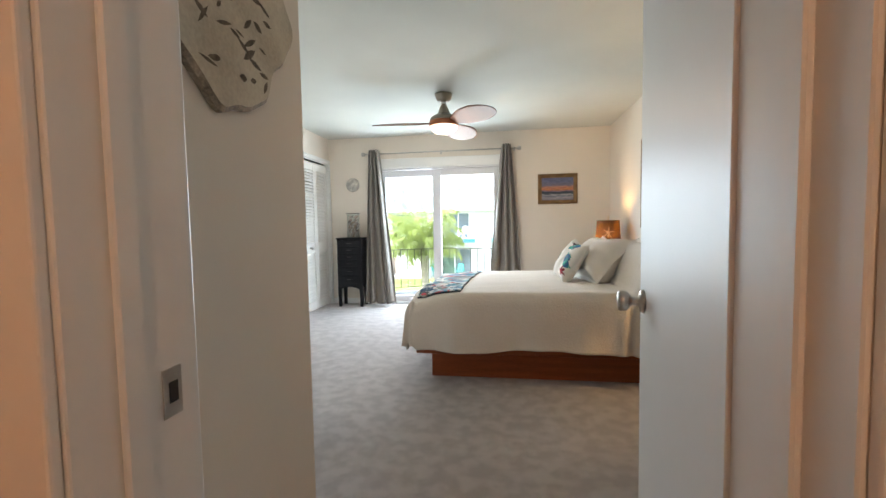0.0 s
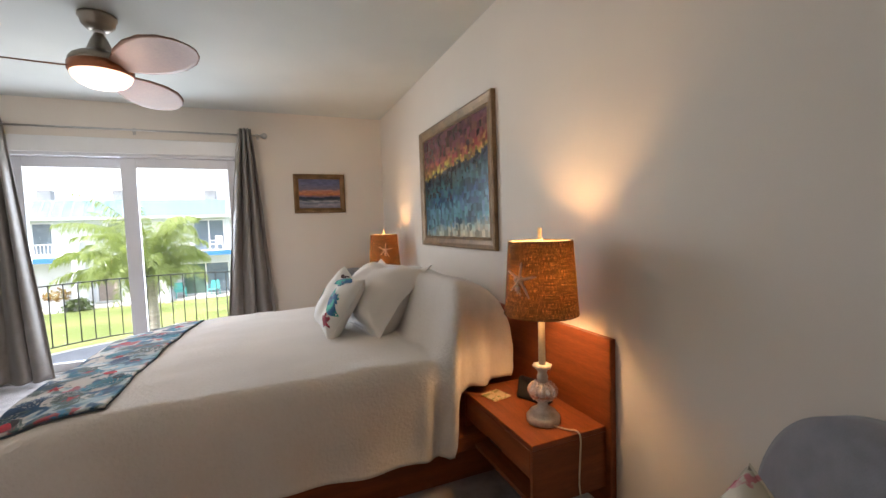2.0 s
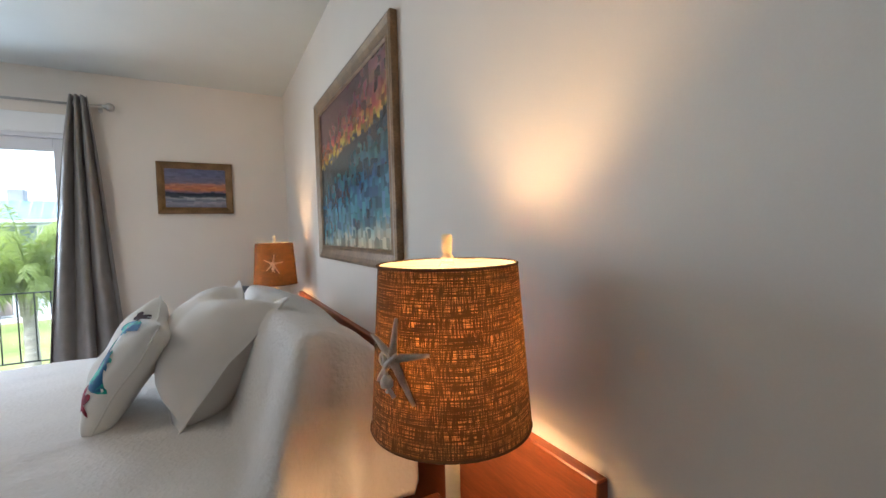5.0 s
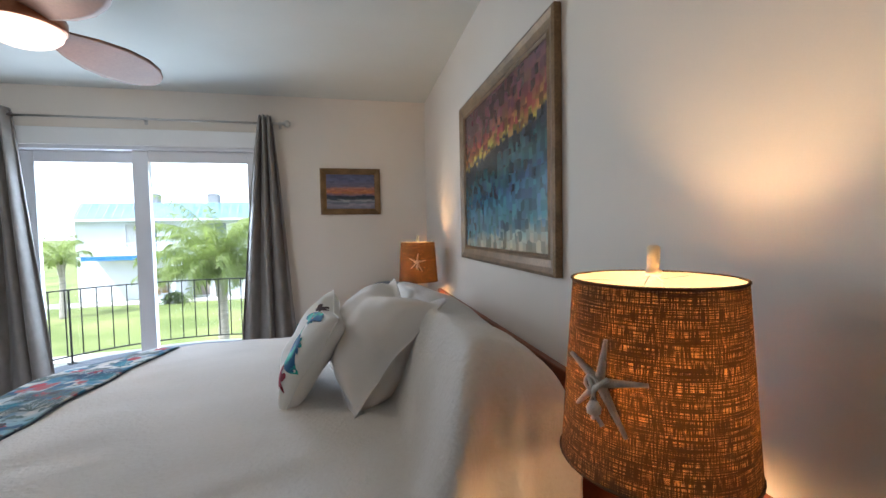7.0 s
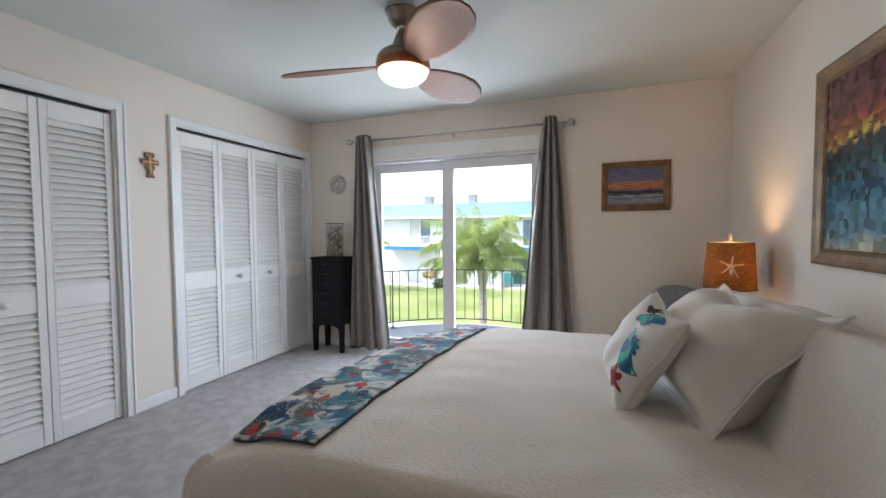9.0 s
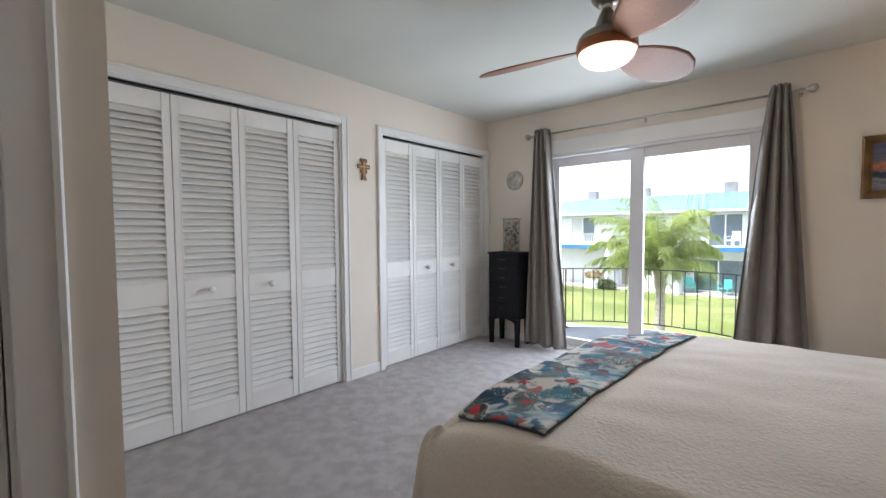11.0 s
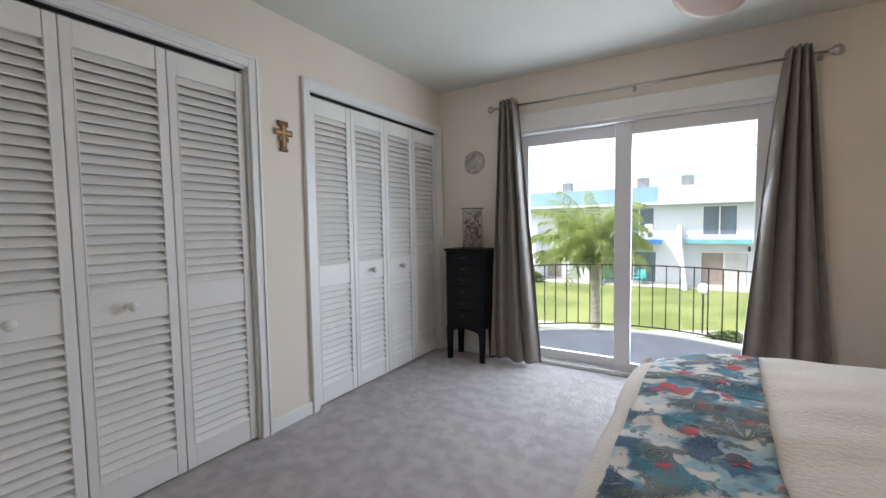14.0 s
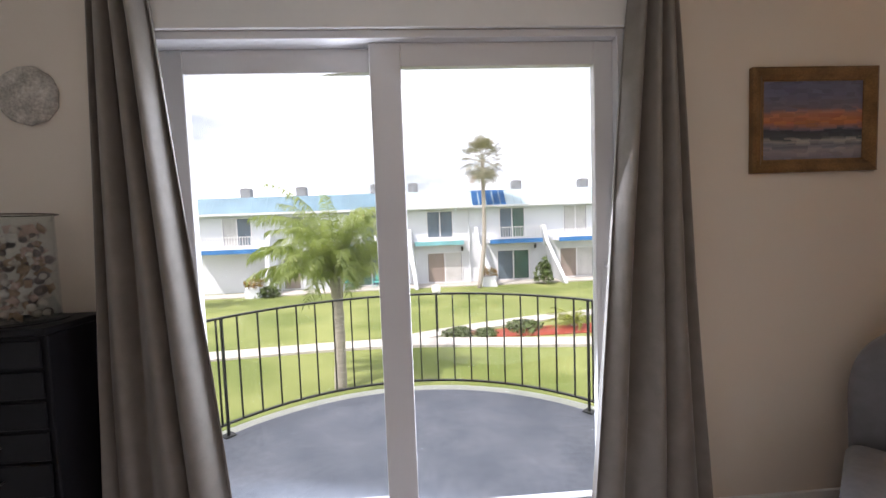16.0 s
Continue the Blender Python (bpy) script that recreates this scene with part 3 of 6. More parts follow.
def bed_top(x, y):
    """Height of the spread's upper face: soft mattress, rising over the sleeping pillows at the head."""
    z = BTOP + 0.012 * (BMID - y) - 0.028 * ease(3.9, 4.5, y) - 0.030 * (1 - ease(-0.65, 0.0, x)) + 0.006 * noise.noise((x * 3, y * 3, 0.4)) + 0.010 * noise.noise((x * 1.3, y * 1.1, 4.4)) + 0.006 * noise.noise((x * 4.5 + y * 2, y * 7 - x * 3, 9.1))
    for cy in (BY0, BY1):
        z -= 0.060 * max(0.0, 1 - math.hypot(x - BX0, y - cy) / 0.30) ** 1.7
    edge = max(0.0, min(1.0, (y - BY0) / 0.30, (BY1 - y) / 0.30))
    wob = 0.02 * noise.noise((0.0, y * 2.2, 7.0))
    back = max(0.0, (x - 1.06) / 0.29)
    up = 0.320 * ease(0.90 + wob, 1.05 + wob, x) ** 0.75 * math.sqrt(max(0.0, 1 - min(1.0, back) ** 2.0))
    return z + up * (0.93 + 0.07 * math.sin(math.pi / 2 * edge)) + (0.010 * noise.noise((x * 4, y * 4, 1.0)) + 0.009 * noise.noise((x * 3, y * 11, 5.0))) * ease(0.85, 1.05, x)


def bed_hem(x):
    return 0.250 + 0.012 * math.sin(3.1 * x + 0.4) + 0.235 * ease(0.93, 1.03, x)


bed = thing("platform_bed", "red-brown wooden platform bed with a wide headboard", "bed", (0.46, BMID, 0))
ox, oy = 0.46, BMID
part("plinth", box(-0.49 - ox, 1.41 - ox, 2.95 - oy, 4.42 - oy, 0.0, 0.205, 0.003, 1), TEAK_X, bed)
part("bed_deck", box(-0.585 - ox, 1.415 - ox, 2.835 - oy, 4.535 - oy, 0.205, 0.275, 0.006, 2), TEAK_X, bed)
part("mattress", box(-0.580 - ox, 1.02 - ox, 2.87 - oy, 4.50 - oy, 0.277, 0.570, 0.04, 3), LINEN, bed, "white mattress hidden by the spread", smooth=True)
hb = box(1.419 - ox, 1.447 - ox, 2.350 - oy, 5.125 - oy, 0.12, 0.785, 0.003, 1)
part("headboard", hb, TEAK_Y, bed, "long red-brown wooden headboard panel")

# bedspread: one draped cloth
LX, WY = 1.350, (BY1 - BY0) / 2
RND = 0.09


def spread_point(u, v):
    """u runs from the foot's hem to the headboard, v from one side's hem to the other."""
    foot, side = 0.49, 0.49
    cx = -foot + u * (foot + LX - BX0)
    cy = -side + v * (2 * side + 2 * WY)
    dx = max(0.0, -cx)
    dy = max(0.0, -cy, cy - 2 * WY)
    sgn = -1.0 if cy < WY else 1.0
    x = BX0 + max(0.0, cx)
    slim = 1 - 0.145 * ease(0.90, 1.12, x)
    y = BMID + (min(max(cy, 0.0), 2 * WY) - WY) * slim
    d = math.hypot(dx, dy)
    ztop = bed_top(x, y)
    if d < 1e-6:
        return Vector((x - ox, y - oy, ztop))
    nx, ny = -dx / d, sgn * dy / d
    both = min(dx, dy) / max(dx, dy)
    lim = 0.49 - 0.03 * both
    d = min(d, lim * (0.86 + 0.14 * d / (lim * 1.415))) if both > 0 else d
    total = ztop - bed_hem(x)
    k = d / 0.49
    drop = k * total
    rnd = min(RND + 0.04 * ease(0.84, 0.98, x), total * 0.6)
    ang = min(drop / rnd, math.pi / 2)
    out = rnd * math.sin(ang) * 0.72
    down = rnd * (1 - math.cos(ang)) + max(0.0, drop - rnd * math.pi / 2) * (total - rnd) / max(0.02, total - rnd * math.pi / 2)
    along = x * 1.0 + 0.35 if dy > dx else y
    fold = 0.020 * math.sin(along * 9.5 + 0.8 * math.sin(along * 3.3)) + 0.012 * math.sin(along * 21 + 1.0)
    head = ease(0.76, 0.92, x) * (dy > dx)
    flare = 0.040 + (0.075 if sgn > 0 else -0.005) * both
    out += (down / 0.45) * (flare + fold) - 0.03 * ease(0.4, 1.0, k) * (1 - both)
    if head:
        pleat = 0.026 * math.sin(along * 34 + 0.6 * k) + 0.014 * math.sin(along * 59 + 1.0 - 0.5 * k)
        out = (out + head * (0.015 * math.sin(min(1.0, k) * math.pi) + pleat * min(1.0, down / 0.16))) * (1 - 0.55 * ease(1.02, 1.25, x))
    down += 0.010 * math.sin(along * 7.0) * k - 0.030 * both
    wx = 0.02 * both * math.sin(14 * math.atan2(dy, dx)) * k
    return Vector((x + nx * out + wx - ox, y + ny * out - wx * sgn - oy, ztop - down))


sp = grid(150, 170, spread_point)
spread = part("bedspread", sp, SPREAD, bed, "cream matelasse bedspread hanging to just above the plinth", smooth=True)
md = spread.modifiers.new("thickness", 'SOLIDIFY')
md.thickness, md.offset = 0.006, 1.0


# ---- pillows ----
def pillow_point(w, h, t, flange, u, v, side, sag, pull=0.10):
    """u, v from -1 to 1 over the pillow, in its own upright plane: X across, Z up, Y through."""
    fu, fv = w / 2 - flange, h / 2 - flange
    x = u * (w / 2) * (1 - pull * math.cos(v * math.pi / 2))
    z = v * (h / 2) * (1 - pull * math.cos(u * math.pi / 2))
    a = min(1.0, abs(u) * (w / 2) / fu)
    c = min(1.0, abs(v) * (h / 2) / fv)
    puff = (max(0.0, 1 - a ** 3.4) * max(0.0, 1 - c ** 3.4)) ** 0.45
    rim = 1 - max(abs(u), abs(v)) ** 10
    y = -side * (t / 2 * puff + 0.004 * rim)
    wr = noise.noise((x * 9, z * 9, side * 3.0)) * 0.017 * puff ** 0.6 + noise.noise((x * 16, z * 12, side * 5.0)) * 0.004 * puff + noise.noise((x * 8, z * 8, 2.0)) * 0.010 * (1 - puff)
    top = max(0.0, v)
    z -= sag * top * (1 - u * u) ** 2
    y += sag * 0.5 * top * (1 - u * u) * (1 if side < 0 else 0.6)
    return Vector((x, y + wr, z + h / 2))


def pillow(name, label, m, w, h, t, mat, flange=0.0, sag=0.0, n=34, group=""):
    ob = thing(name, label, "pillow", group=group)
    ob.matrix_world = m
    bm = bmesh.new()
    for side in (1, -1):
        grid(n, n, lambda u, v: pillow_point(w, h, t, flange, 2 * u - 1, 2 * v - 1, side, sag), bm)
    bmesh.ops.remove_doubles(bm, verts=bm.verts, dist=0.0008)
    part("cover", bm, mat, ob, smooth=True)
    e = [(-1 + 2 * k / 24, -1) for k in range(24)] + [(1, -1 + 2 * k / 24) for k in range(24)] + [(1 - 2 * k / 24, 1) for k in range(24)] + [(-1, 1 - 2 * k / 24) for k in range(25)]
    part("edge_seam", tube([pillow_point(w, h, t, flange, u, v, 1, sag) for u, v in e], 0.0035, 6), mat, ob, smooth=True)
    return ob


def motif(parent, name, mat, w, h, t, sag, cu, cv, shape, lift=0.003, steps=28, rings=5, label=""):
    """A printed shape that follows the pillow's front: shape(angle) gives its reach in u and v."""
    bm = bmesh.new()
    rows = []
    for k in range(rings + 1):
        row = []
        for i in range(steps):
            a = 2 * math.pi * i / steps
            ru, rv = shape(a)
            p = pillow_point(w, h, t, 0.0, max(-0.99, min(0.99, cu + ru * k / rings)), max(-0.99, min(0.99, cv + rv * k / rings)), 1, sag)
            p.y -= lift
            row.append(bm.verts.new(p))
            if k == 0:
                break
        rows.append(row)
    for i in range(steps):
        bm.faces.new((rows[0][0], rows[1][i], rows[1][(i + 1) % steps]))
    for lo, hi in zip(rows[1:], rows[2:]):
        for i in range(steps):
            j = (i + 1) % steps
            bm.faces.new((lo[i], hi[i], hi[j], lo[j]))
    return part(name, bm, mat, parent, label, smooth=True)


pillow("pillow_sham", "large cream square pillow sham with a flat flange", pose(0.690, 3.586, 0.643, -43, 0, -80), 0.69, 0.50, 0.30, LINEN, flange=0.030, sag=0.06)
PRINT_W = surface("white_pillow_cloth", (0.76, 0.74, 0.69), 0.85, spread=0.04, scale=8, fine=400, bump=0.2, depth=0.001)
BLUE_LEAF = printed("blue_leaf_print", (0.01, 0.10, 0.22), [((0.03, 0.38, 0.28), 3.0, 0.48, 0.53, False), ((0.01, 0.02, 0.07), 4.0, 0.60, 0.64, False), ((0.60, 0.16, 0.05), 3.2, 0.66, 0.69, False)])
RED_CORAL = surface("red_coral_print", (0.26, 0.012, 0.03), 0.8, spread=0.4, scale=30, fine=200, bump=0.1)
DARK_PRINT = surface("dark_brown_print", (0.05, 0.02, 0.02), 0.8, spread=0.4, scale=30, fine=200, bump=0.1)
fw, fh, ft, fs = 0.42, 0.37, 0.13, 0.01
fl = pillow("throw_pillow", "white throw pillow printed with blue leaves and red coral", pose(0.515, 3.580, 0.655, -31, 5.5, -84.7), fw, fh, ft, PRINT_W, sag=fs)


def half_leaf(su, sv, tilt):
    def f(a):
        r = 1.0 if math.sin(a) > -0.15 else 0.42 + 0.10 * math.sin(9 * a)
        x, y = r * math.cos(a) * su, r * math.sin(a) * sv
        return x * math.cos(tilt) - y * math.sin(tilt), x * math.sin(tilt) + y * math.cos(tilt)
    return f


def coral_fan(su, sv):
    def f(a):
        r = (0.45 + 0.55 * abs(math.cos(3.5 * a))) if math.sin(a) > -0.1 else 0.35
        return r * math.cos(a) * su, r * math.sin(a) * sv
    return f


motif(fl, "leaf_motif", BLUE_LEAF, fw, fh, ft, fs, 0.62, 0.10, half_leaf(0.52, 0.44, 2.4), label="blue and green printed leaf")
motif(fl, "leaf_motif", BLUE_LEAF, fw, fh, ft, fs, 0.38, 0.64, half_leaf(0.46, 0.26, 0.3), label="blue and green printed leaf")
motif(fl, "leaf_motif", BLUE_LEAF, fw, fh, ft, fs, -0.72, -0.1, half_leaf(0.2, 0.3, 1.2), label="blue and green printed leaf")
motif(fl, "coral_motif", RED_CORAL, fw, fh, ft, fs, 0.66, -0.66, coral_fan(0.30, 0.32), label="dark red printed coral", steps=40)
motif(fl, "twig_motif", DARK_PRINT, fw, fh, ft, fs, 0.02, 0.86, coral_fan(0.28, 0.16), label="dark printed twig", steps=40)

# ---- the runner folded over the bed's foot ----
RUNNER = printed("sea_print_cloth", (0.66, 0.64, 0.59), [
    ((0.24, 0.42, 0.50), 0.9, 0.45, 0.60, False), ((0.05, 0.22, 0.36), 1.4, 0.47, 0.58, False), ((0.62, 0.60, 0.56), 1.9, 0.53, 0.58, False),
    ((0.02, 0.09, 0.18), 2.4, 0.56, 0.61, False), ((0.40, 0.08, 0.09), 1.6, 0.64, 0.66, False), ((0.10, 0.16, 0.16), 4.2, 0.58, 0.62, False)], scale=5.0, fine_scale=24.0)
RUNNER_BACK = surface("runner_lining", (0.05, 0.07, 0.09), 0.85, spread=0.2, scale=10, fine=300, bump=0.2)
run = thing("bed_runner", "folded sea-life print runner in blue, red and cream", "bed runner", (-0.38, BMID, 0.66))


def runner_point(lift):
    def f(u, v):
        y = 2.875 + v * (4.535 - 2.875) + 0.03 * (0.5 - u) * (1 - v)
        sway = 0.012 * math.sin(3.0 * y) + 0.02 * v
        x = -0.580 + u * (0.30 + 0.06 * v) + sway + 0.012 * noise.noise((u * 2, y * 4, 2.0)) + (0.03 * (1 - v) ** 6) * (u - 0.5)
        yy = max(BY0, min(BY1, y))
        z = bed_top(x, yy)
        e = max(0.0, (BY0 + 0.05 - y) / 0.065, (y - BY1 + 0.06) / 0.06)
        z -= 0.018 * min(1.2, e) ** 2
        z += lift + 0.006 * noise.noise((x * 9, y * 9, 3.0)) + 0.004 * math.sin(math.pi * u)
        return Vector((x + 0.38, y - BMID, z - 0.66))
    return f


for k, (lift, mat, nm, lab) in enumerate(((0.007, RUNNER_BACK, "under_layer", "dark folded lining"), (0.015, RUNNER, "printed_layer", ""))):
    o = part(nm, grid(26, 110, runner_point(lift)), mat, run, lab, smooth=True)
    s = o.modifiers.new("thickness", 'SOLIDIFY')
    s.thickness, s.offset = 0.005, -1.0

# printed sea life on the runner: coral fans, red starfish and dark shells, lying in the cloth's face
INK_NAVY = surface("navy_coral_ink", (0.02, 0.07, 0.15), 0.8, spread=0.3, scale=30, fine=300, bump=0.1)
INK_GREY = surface("sage_coral_ink", (0.10, 0.14, 0.13), 0.8, spread=0.3, scale=30, fine=300, bump=0.1)
INK_TEAL = surface("teal_coral_ink", (0.02, 0.20, 0.28), 0.8, spread=0.3, scale=30, fine=300, bump=0.1)
INK_RED = surface("red_starfish_ink", (0.46, 0.022, 0.035), 0.8, spread=0.35, scale=40, fine=300, bump=0.1)
INK_DARK = surface("dark_shell_ink", (0.035, 0.025, 0.03), 0.8, spread=0.4, scale=30, fine=300, bump=0.1)
cloth_face = runner_point(0.0168)
RW, RL = 0.33, 1.66


def on_runner(a, b):
    return cloth_face(max(0.01, min(0.99, a / RW)), max(0.008, min(0.992, b / RL)))


def inked(name, shapes, mat, label):
    """Printed shapes: lists of (across, along) corners on the runner, in metres."""
    bm = bmesh.new()
    for q in shapes:
        bm.faces.new([bm.verts.new(on_runner(a, b)) for a, b in q])
    return part(name, bm, mat, run, label)


def coral_shapes(a, b, ang, size, rs):
    out = []

    def limb(a, b, ang, length, w, depth):
        a2, b2 = a + length * math.cos(ang), b + length * math.sin(ang)
        px, py = -math.sin(ang) * w, math.cos(ang) * w
        out.append([(a - px, b - py), (a + px, b + py), (a2 + px * 0.8, b2 + py * 0.8), (a2 - px * 0.8, b2 - py * 0.8)])
        if depth:
            for k in range(3 if depth > 2 else 2):
                limb(a2, b2, ang + rs.uniform(0.18, 0.62) * (1 if k == 0 else -1 if k == 1 else 0.1), length * rs.uniform(0.68, 0.92), w * 0.72, depth - 1)
    for k in (-1.0, -0.6, -0.2, 0.2, 0.6, 1.0):
        limb(a, b, ang + k + rs.uniform(-0.1, 0.1), size * 0.27, 0.0036, 4)
    return out


def star_shape(a, b, turn, r, deep=0.42, arms=5, flat=1.0):
    n = arms * 6
    return [[(a + r * f * math.cos(t + turn) * flat, b + r * f * math.sin(t + turn)) for t, f in
             ((2 * math.pi * i / n, 1 - deep + deep * abs(math.cos(arms * math.pi * i / n)) ** 2.2) for i in range(n))]]


rs = random.Random(21)
for i in range(24):
    inked("coral_print", coral_shapes(rs.uniform(0.04, RW - 0.04), 0.06 + i * 0.066 + rs.uniform(-0.02, 0.02), rs.uniform(0, 6.28), rs.uniform(0.075, 0.125), rs),
          (INK_GREY, INK_NAVY, INK_GREY, INK_TEAL)[i % 4], "branching printed coral")
for i in range(15):
    a, b = 0.05 + (i * 0.137) % (RW - 0.09), 0.06 + i * 0.108 + rs.uniform(-0.03, 0.03)
    inked("starfish_print", star_shape(a, b, rs.uniform(0, 6), rs.uniform(0.022, 0.036), 0.62 if i % 3 else 0.10, 5 if i % 3 else 8), INK_RED, "red printed starfish")
for i in range(6):
    inked("shell_print", star_shape(0.06 + (i * 0.21) % (RW - 0.1), 0.05 + i * 0.29, rs.uniform(0, 6), rs.uniform(0.022, 0.034), 0.08, 9, 0.8), INK_DARK, "dark printed shell")


# ---- nightstands that hang on the headboard ----
def nightstand(y0, y1):
    ns = thing("nightstand", "floating red-brown wooden nightstand with one drawer and an open shelf", "nightstand", (1.25, (y0 + y1) / 2, 0.21), group="nightstands")
    w = (y1 - y0) / 2
    a, b = 1.085 - 1.25, 1.418 - 1.25
    part("top_board", box(a, b, -w, w, 0.215, 0.237, 0.002, 1), TEAK_Y, ns)
    for s in (-1, 1):
        part("side_panel", box(a + 0.002, b, min(s * w, s * (w - 0.018)), max(s * w, s * (w - 0.018)), 0.0, 0.2145, 0.0015, 1), TEAK_X, ns)
    part("bottom_board", box(a + 0.006, b, -w + 0.0185, w - 0.0185, 0.0, 0.02, 0.0015, 1), TEAK_Y, ns)
    part("back_panel", box(b - 0.012, b - 0.001, -w + 0.0185, w - 0.0185, 0.02, 0.2145), TEAK_Y, ns)
    dr = part("drawer", box(a + 0.004, b - 0.014, -w + 0.021, w - 0.021, 0.105, 0.212, 0.002, 1), TEAK_Y, ns)
    # flat dark strip on the drawer front paints a finger groove's shade
    part("groove_shade", box(a + 0.0025, a + 0.0038, -0.06, 0.06, 0.106, 0.114), DARKGAP, dr)
    return ns


nightstand(2.375, 2.932)
nightstand(4.53, 5.087)


# ---- bedside lamps ----
def burlap():
    m, nt, b = nodes_of("burlap_shade")
    n, ln = nt.nodes, nt.links
    tc = n.new("ShaderNodeTexCoord")
    warp = n.new("ShaderNodeTexNoise")
    warp.inputs["Scale"].default_value = 18
    ln.new(tc.outputs["UV"], warp.inputs["Vector"])
    fac = None
    for k, sc in enumerate(((430, 12, 1), (12, 172, 1))):
        mp = n.new("ShaderNodeMapping")
        mp.inputs["Scale"].default_value = sc
        ln.new(tc.outputs["UV"], mp.inputs["Vector"])
        t = n.new("ShaderNodeTexNoise")
        t.inputs["Scale"].default_value, t.inputs["Detail"].default_value = 1.0, 3
        ln.new(mp.outputs["Vector"], t.inputs["Vector"])
        r = add_ramp(nt, [(0.45, (0, 0, 0)), (0.60, (1, 1, 1))])
        ln.new(t.outputs["Fac"], r.inputs["Fac"])
        if fac is None:
            fac = r.outputs["Color"]
        else:
            mul = n.new("ShaderNodeMath")
            mul.operation = 'MULTIPLY'
            ln.new(fac, mul.inputs[0])
            ln.new(r.outputs["Color"], mul.inputs[1])
            fac = mul.outputs[0]
    thread = add_ramp(nt, [(0.0, (0.10, 0.072, 0.045)), (1.0, (0.22, 0.16, 0.10))])
    ln.new(fac, thread.inputs["Fac"])
    gap = add_ramp(nt, [(0.0, (0.030, 0.012, 0.003)), (0.30, (0.13, 0.052, 0.010)), (1.0, (0.95, 0.50, 0.13))])
    ln.new(fac, gap.inputs["Fac"])
    df = n.new("ShaderNodeBsdfDiffuse")
    tl = n.new("ShaderNodeBsdfTranslucent")
    ln.new(thread.outputs["Color"], df.inputs["Color"])
    ln.new(gap.outputs["Color"], tl.inputs["Color"])
    bp = n.new("ShaderNodeBump")
    bp.inputs["Strength"].default_value, bp.inputs["Distance"].default_value = 0.5, 0.001
    ln.new(fac, bp.inputs["Height"])
    ln.new(bp.outputs["Normal"], df.inputs["Normal"])
    mx = n.new("ShaderNodeMixShader")
    mx.inputs["Fac"].default_value = 0.30
    ln.new(df.outputs["BSDF"], mx.inputs[1])
    ln.new(tl.outputs["BSDF"], mx.inputs[2])
    ln.new(mx.outputs["Shader"], n["Material Output"].inputs["Surface"])
    return m


BURLAP = burlap()
LINING, lnt, lb = nodes_of("shade_lining")
l_d, l_t, l_m = lnt.nodes.new("ShaderNodeBsdfDiffuse"), lnt.nodes.new("ShaderNodeBsdfTranslucent"), lnt.nodes.new("ShaderNodeMixShader")
l_d.inputs["Color"].default_value, l_t.inputs["Color"].default_value = (0.72, 0.62, 0.45, 1), (0.80, 0.62, 0.38, 1)
l_m.inputs["Fac"].default_value = 0.5
lnt.links.new(l_d.outputs[0], l_m.inputs[1])
lnt.links.new(l_t.outputs[0], l_m.inputs[2])
lnt.links.new(l_m.outputs[0], lnt.nodes["Material Output"].inputs["Surface"])
CHALK = surface("chalky_cream_paint", (0.62, 0.55, 0.45), 0.7, spread=0.15, scale=30, fine=160, bump=0.3, depth=0.001, second=(0.72, 0.66, 0.56))
IVORY = surface("ivory_sleeve", (0.74, 0.64, 0.46), 0.5, spread=0.05, bump=0.05)
ROPE = surface("pale_rope", (0.60, 0.55, 0.48), 0.85, spread=0.2, scale=60, fine=400, bump=0.5, depth=0.001)
STAR = surface("starfish_skin", (0.50, 0.42, 0.33), 0.85, spread=0.2, scale=60, fine=500, bump=0.8, depth=0.0015)
GLASSBALL = bpy.data.materials.new("fluted_glass")
GLASSBALL.use_nodes = True
gb = GLASSBALL.node_tree.nodes["Principled BSDF"]
gb.inputs["Base Color"].default_value = (0.93, 0.88, 0.86, 1)
gb.inputs["Transmission Weight"].default_value, gb.inputs["Roughness"].default_value, gb.inputs["IOR"].default_value = 0.75, 0.05, 1.5
gb.inputs["Metallic"].default_value = 0.45


def shade_mesh(holes, grow=0.0, mat=None):
    bm = bmesh.new()
    nu, nv = 96, 40
    z0, z1, r0, r1 = 0.428, 0.708, 0.141 + grow, 0.122 + grow
    uvl = bm.loops.layers.uv.new("UVMap")
    vs = [[bm.verts.new(((r0 + (r1 - r0) * j / nv + 0.0012 * math.sin(5 * 2 * math.pi * i / nu)) * math.cos(2 * math.pi * i / nu),
                         (r0 + (r1 - r0) * j / nv + 0.0012 * math.sin(5 * 2 * math.pi * i / nu)) * math.sin(2 * math.pi * i / nu), z0 + (z1 - z0) * j / nv)) for j in range(nv + 1)] for i in range(nu)]
    for i in range(nu):
        for j in range(nv):
            if (i, j) in holes:
                continue
            fc = bm.faces.new((vs[i][j], vs[(i + 1) % nu][j], vs[(i + 1) % nu][j + 1], vs[i][j + 1]))
            for lp, (a, c) in zip(fc.loops, ((i, j), (i + 1, j), (i + 1, j + 1), (i, j + 1))):
                lp[uvl].uv = (a / nu, c / nv)
    for fc in bm.faces:
        fc.smooth = True
    me = bpy.data.meshes.new("shade")
    bm.to_mesh(me)
    bm.free()
    me.materials.append(mat or BURLAP)
    return me


def ring(r, z, thick, n=48):
    return tube([(r * math.cos(2 * math.pi * i / n), r * math.sin(2 * math.pi * i / n), z) for i in range(n + 1)], thick, 6)


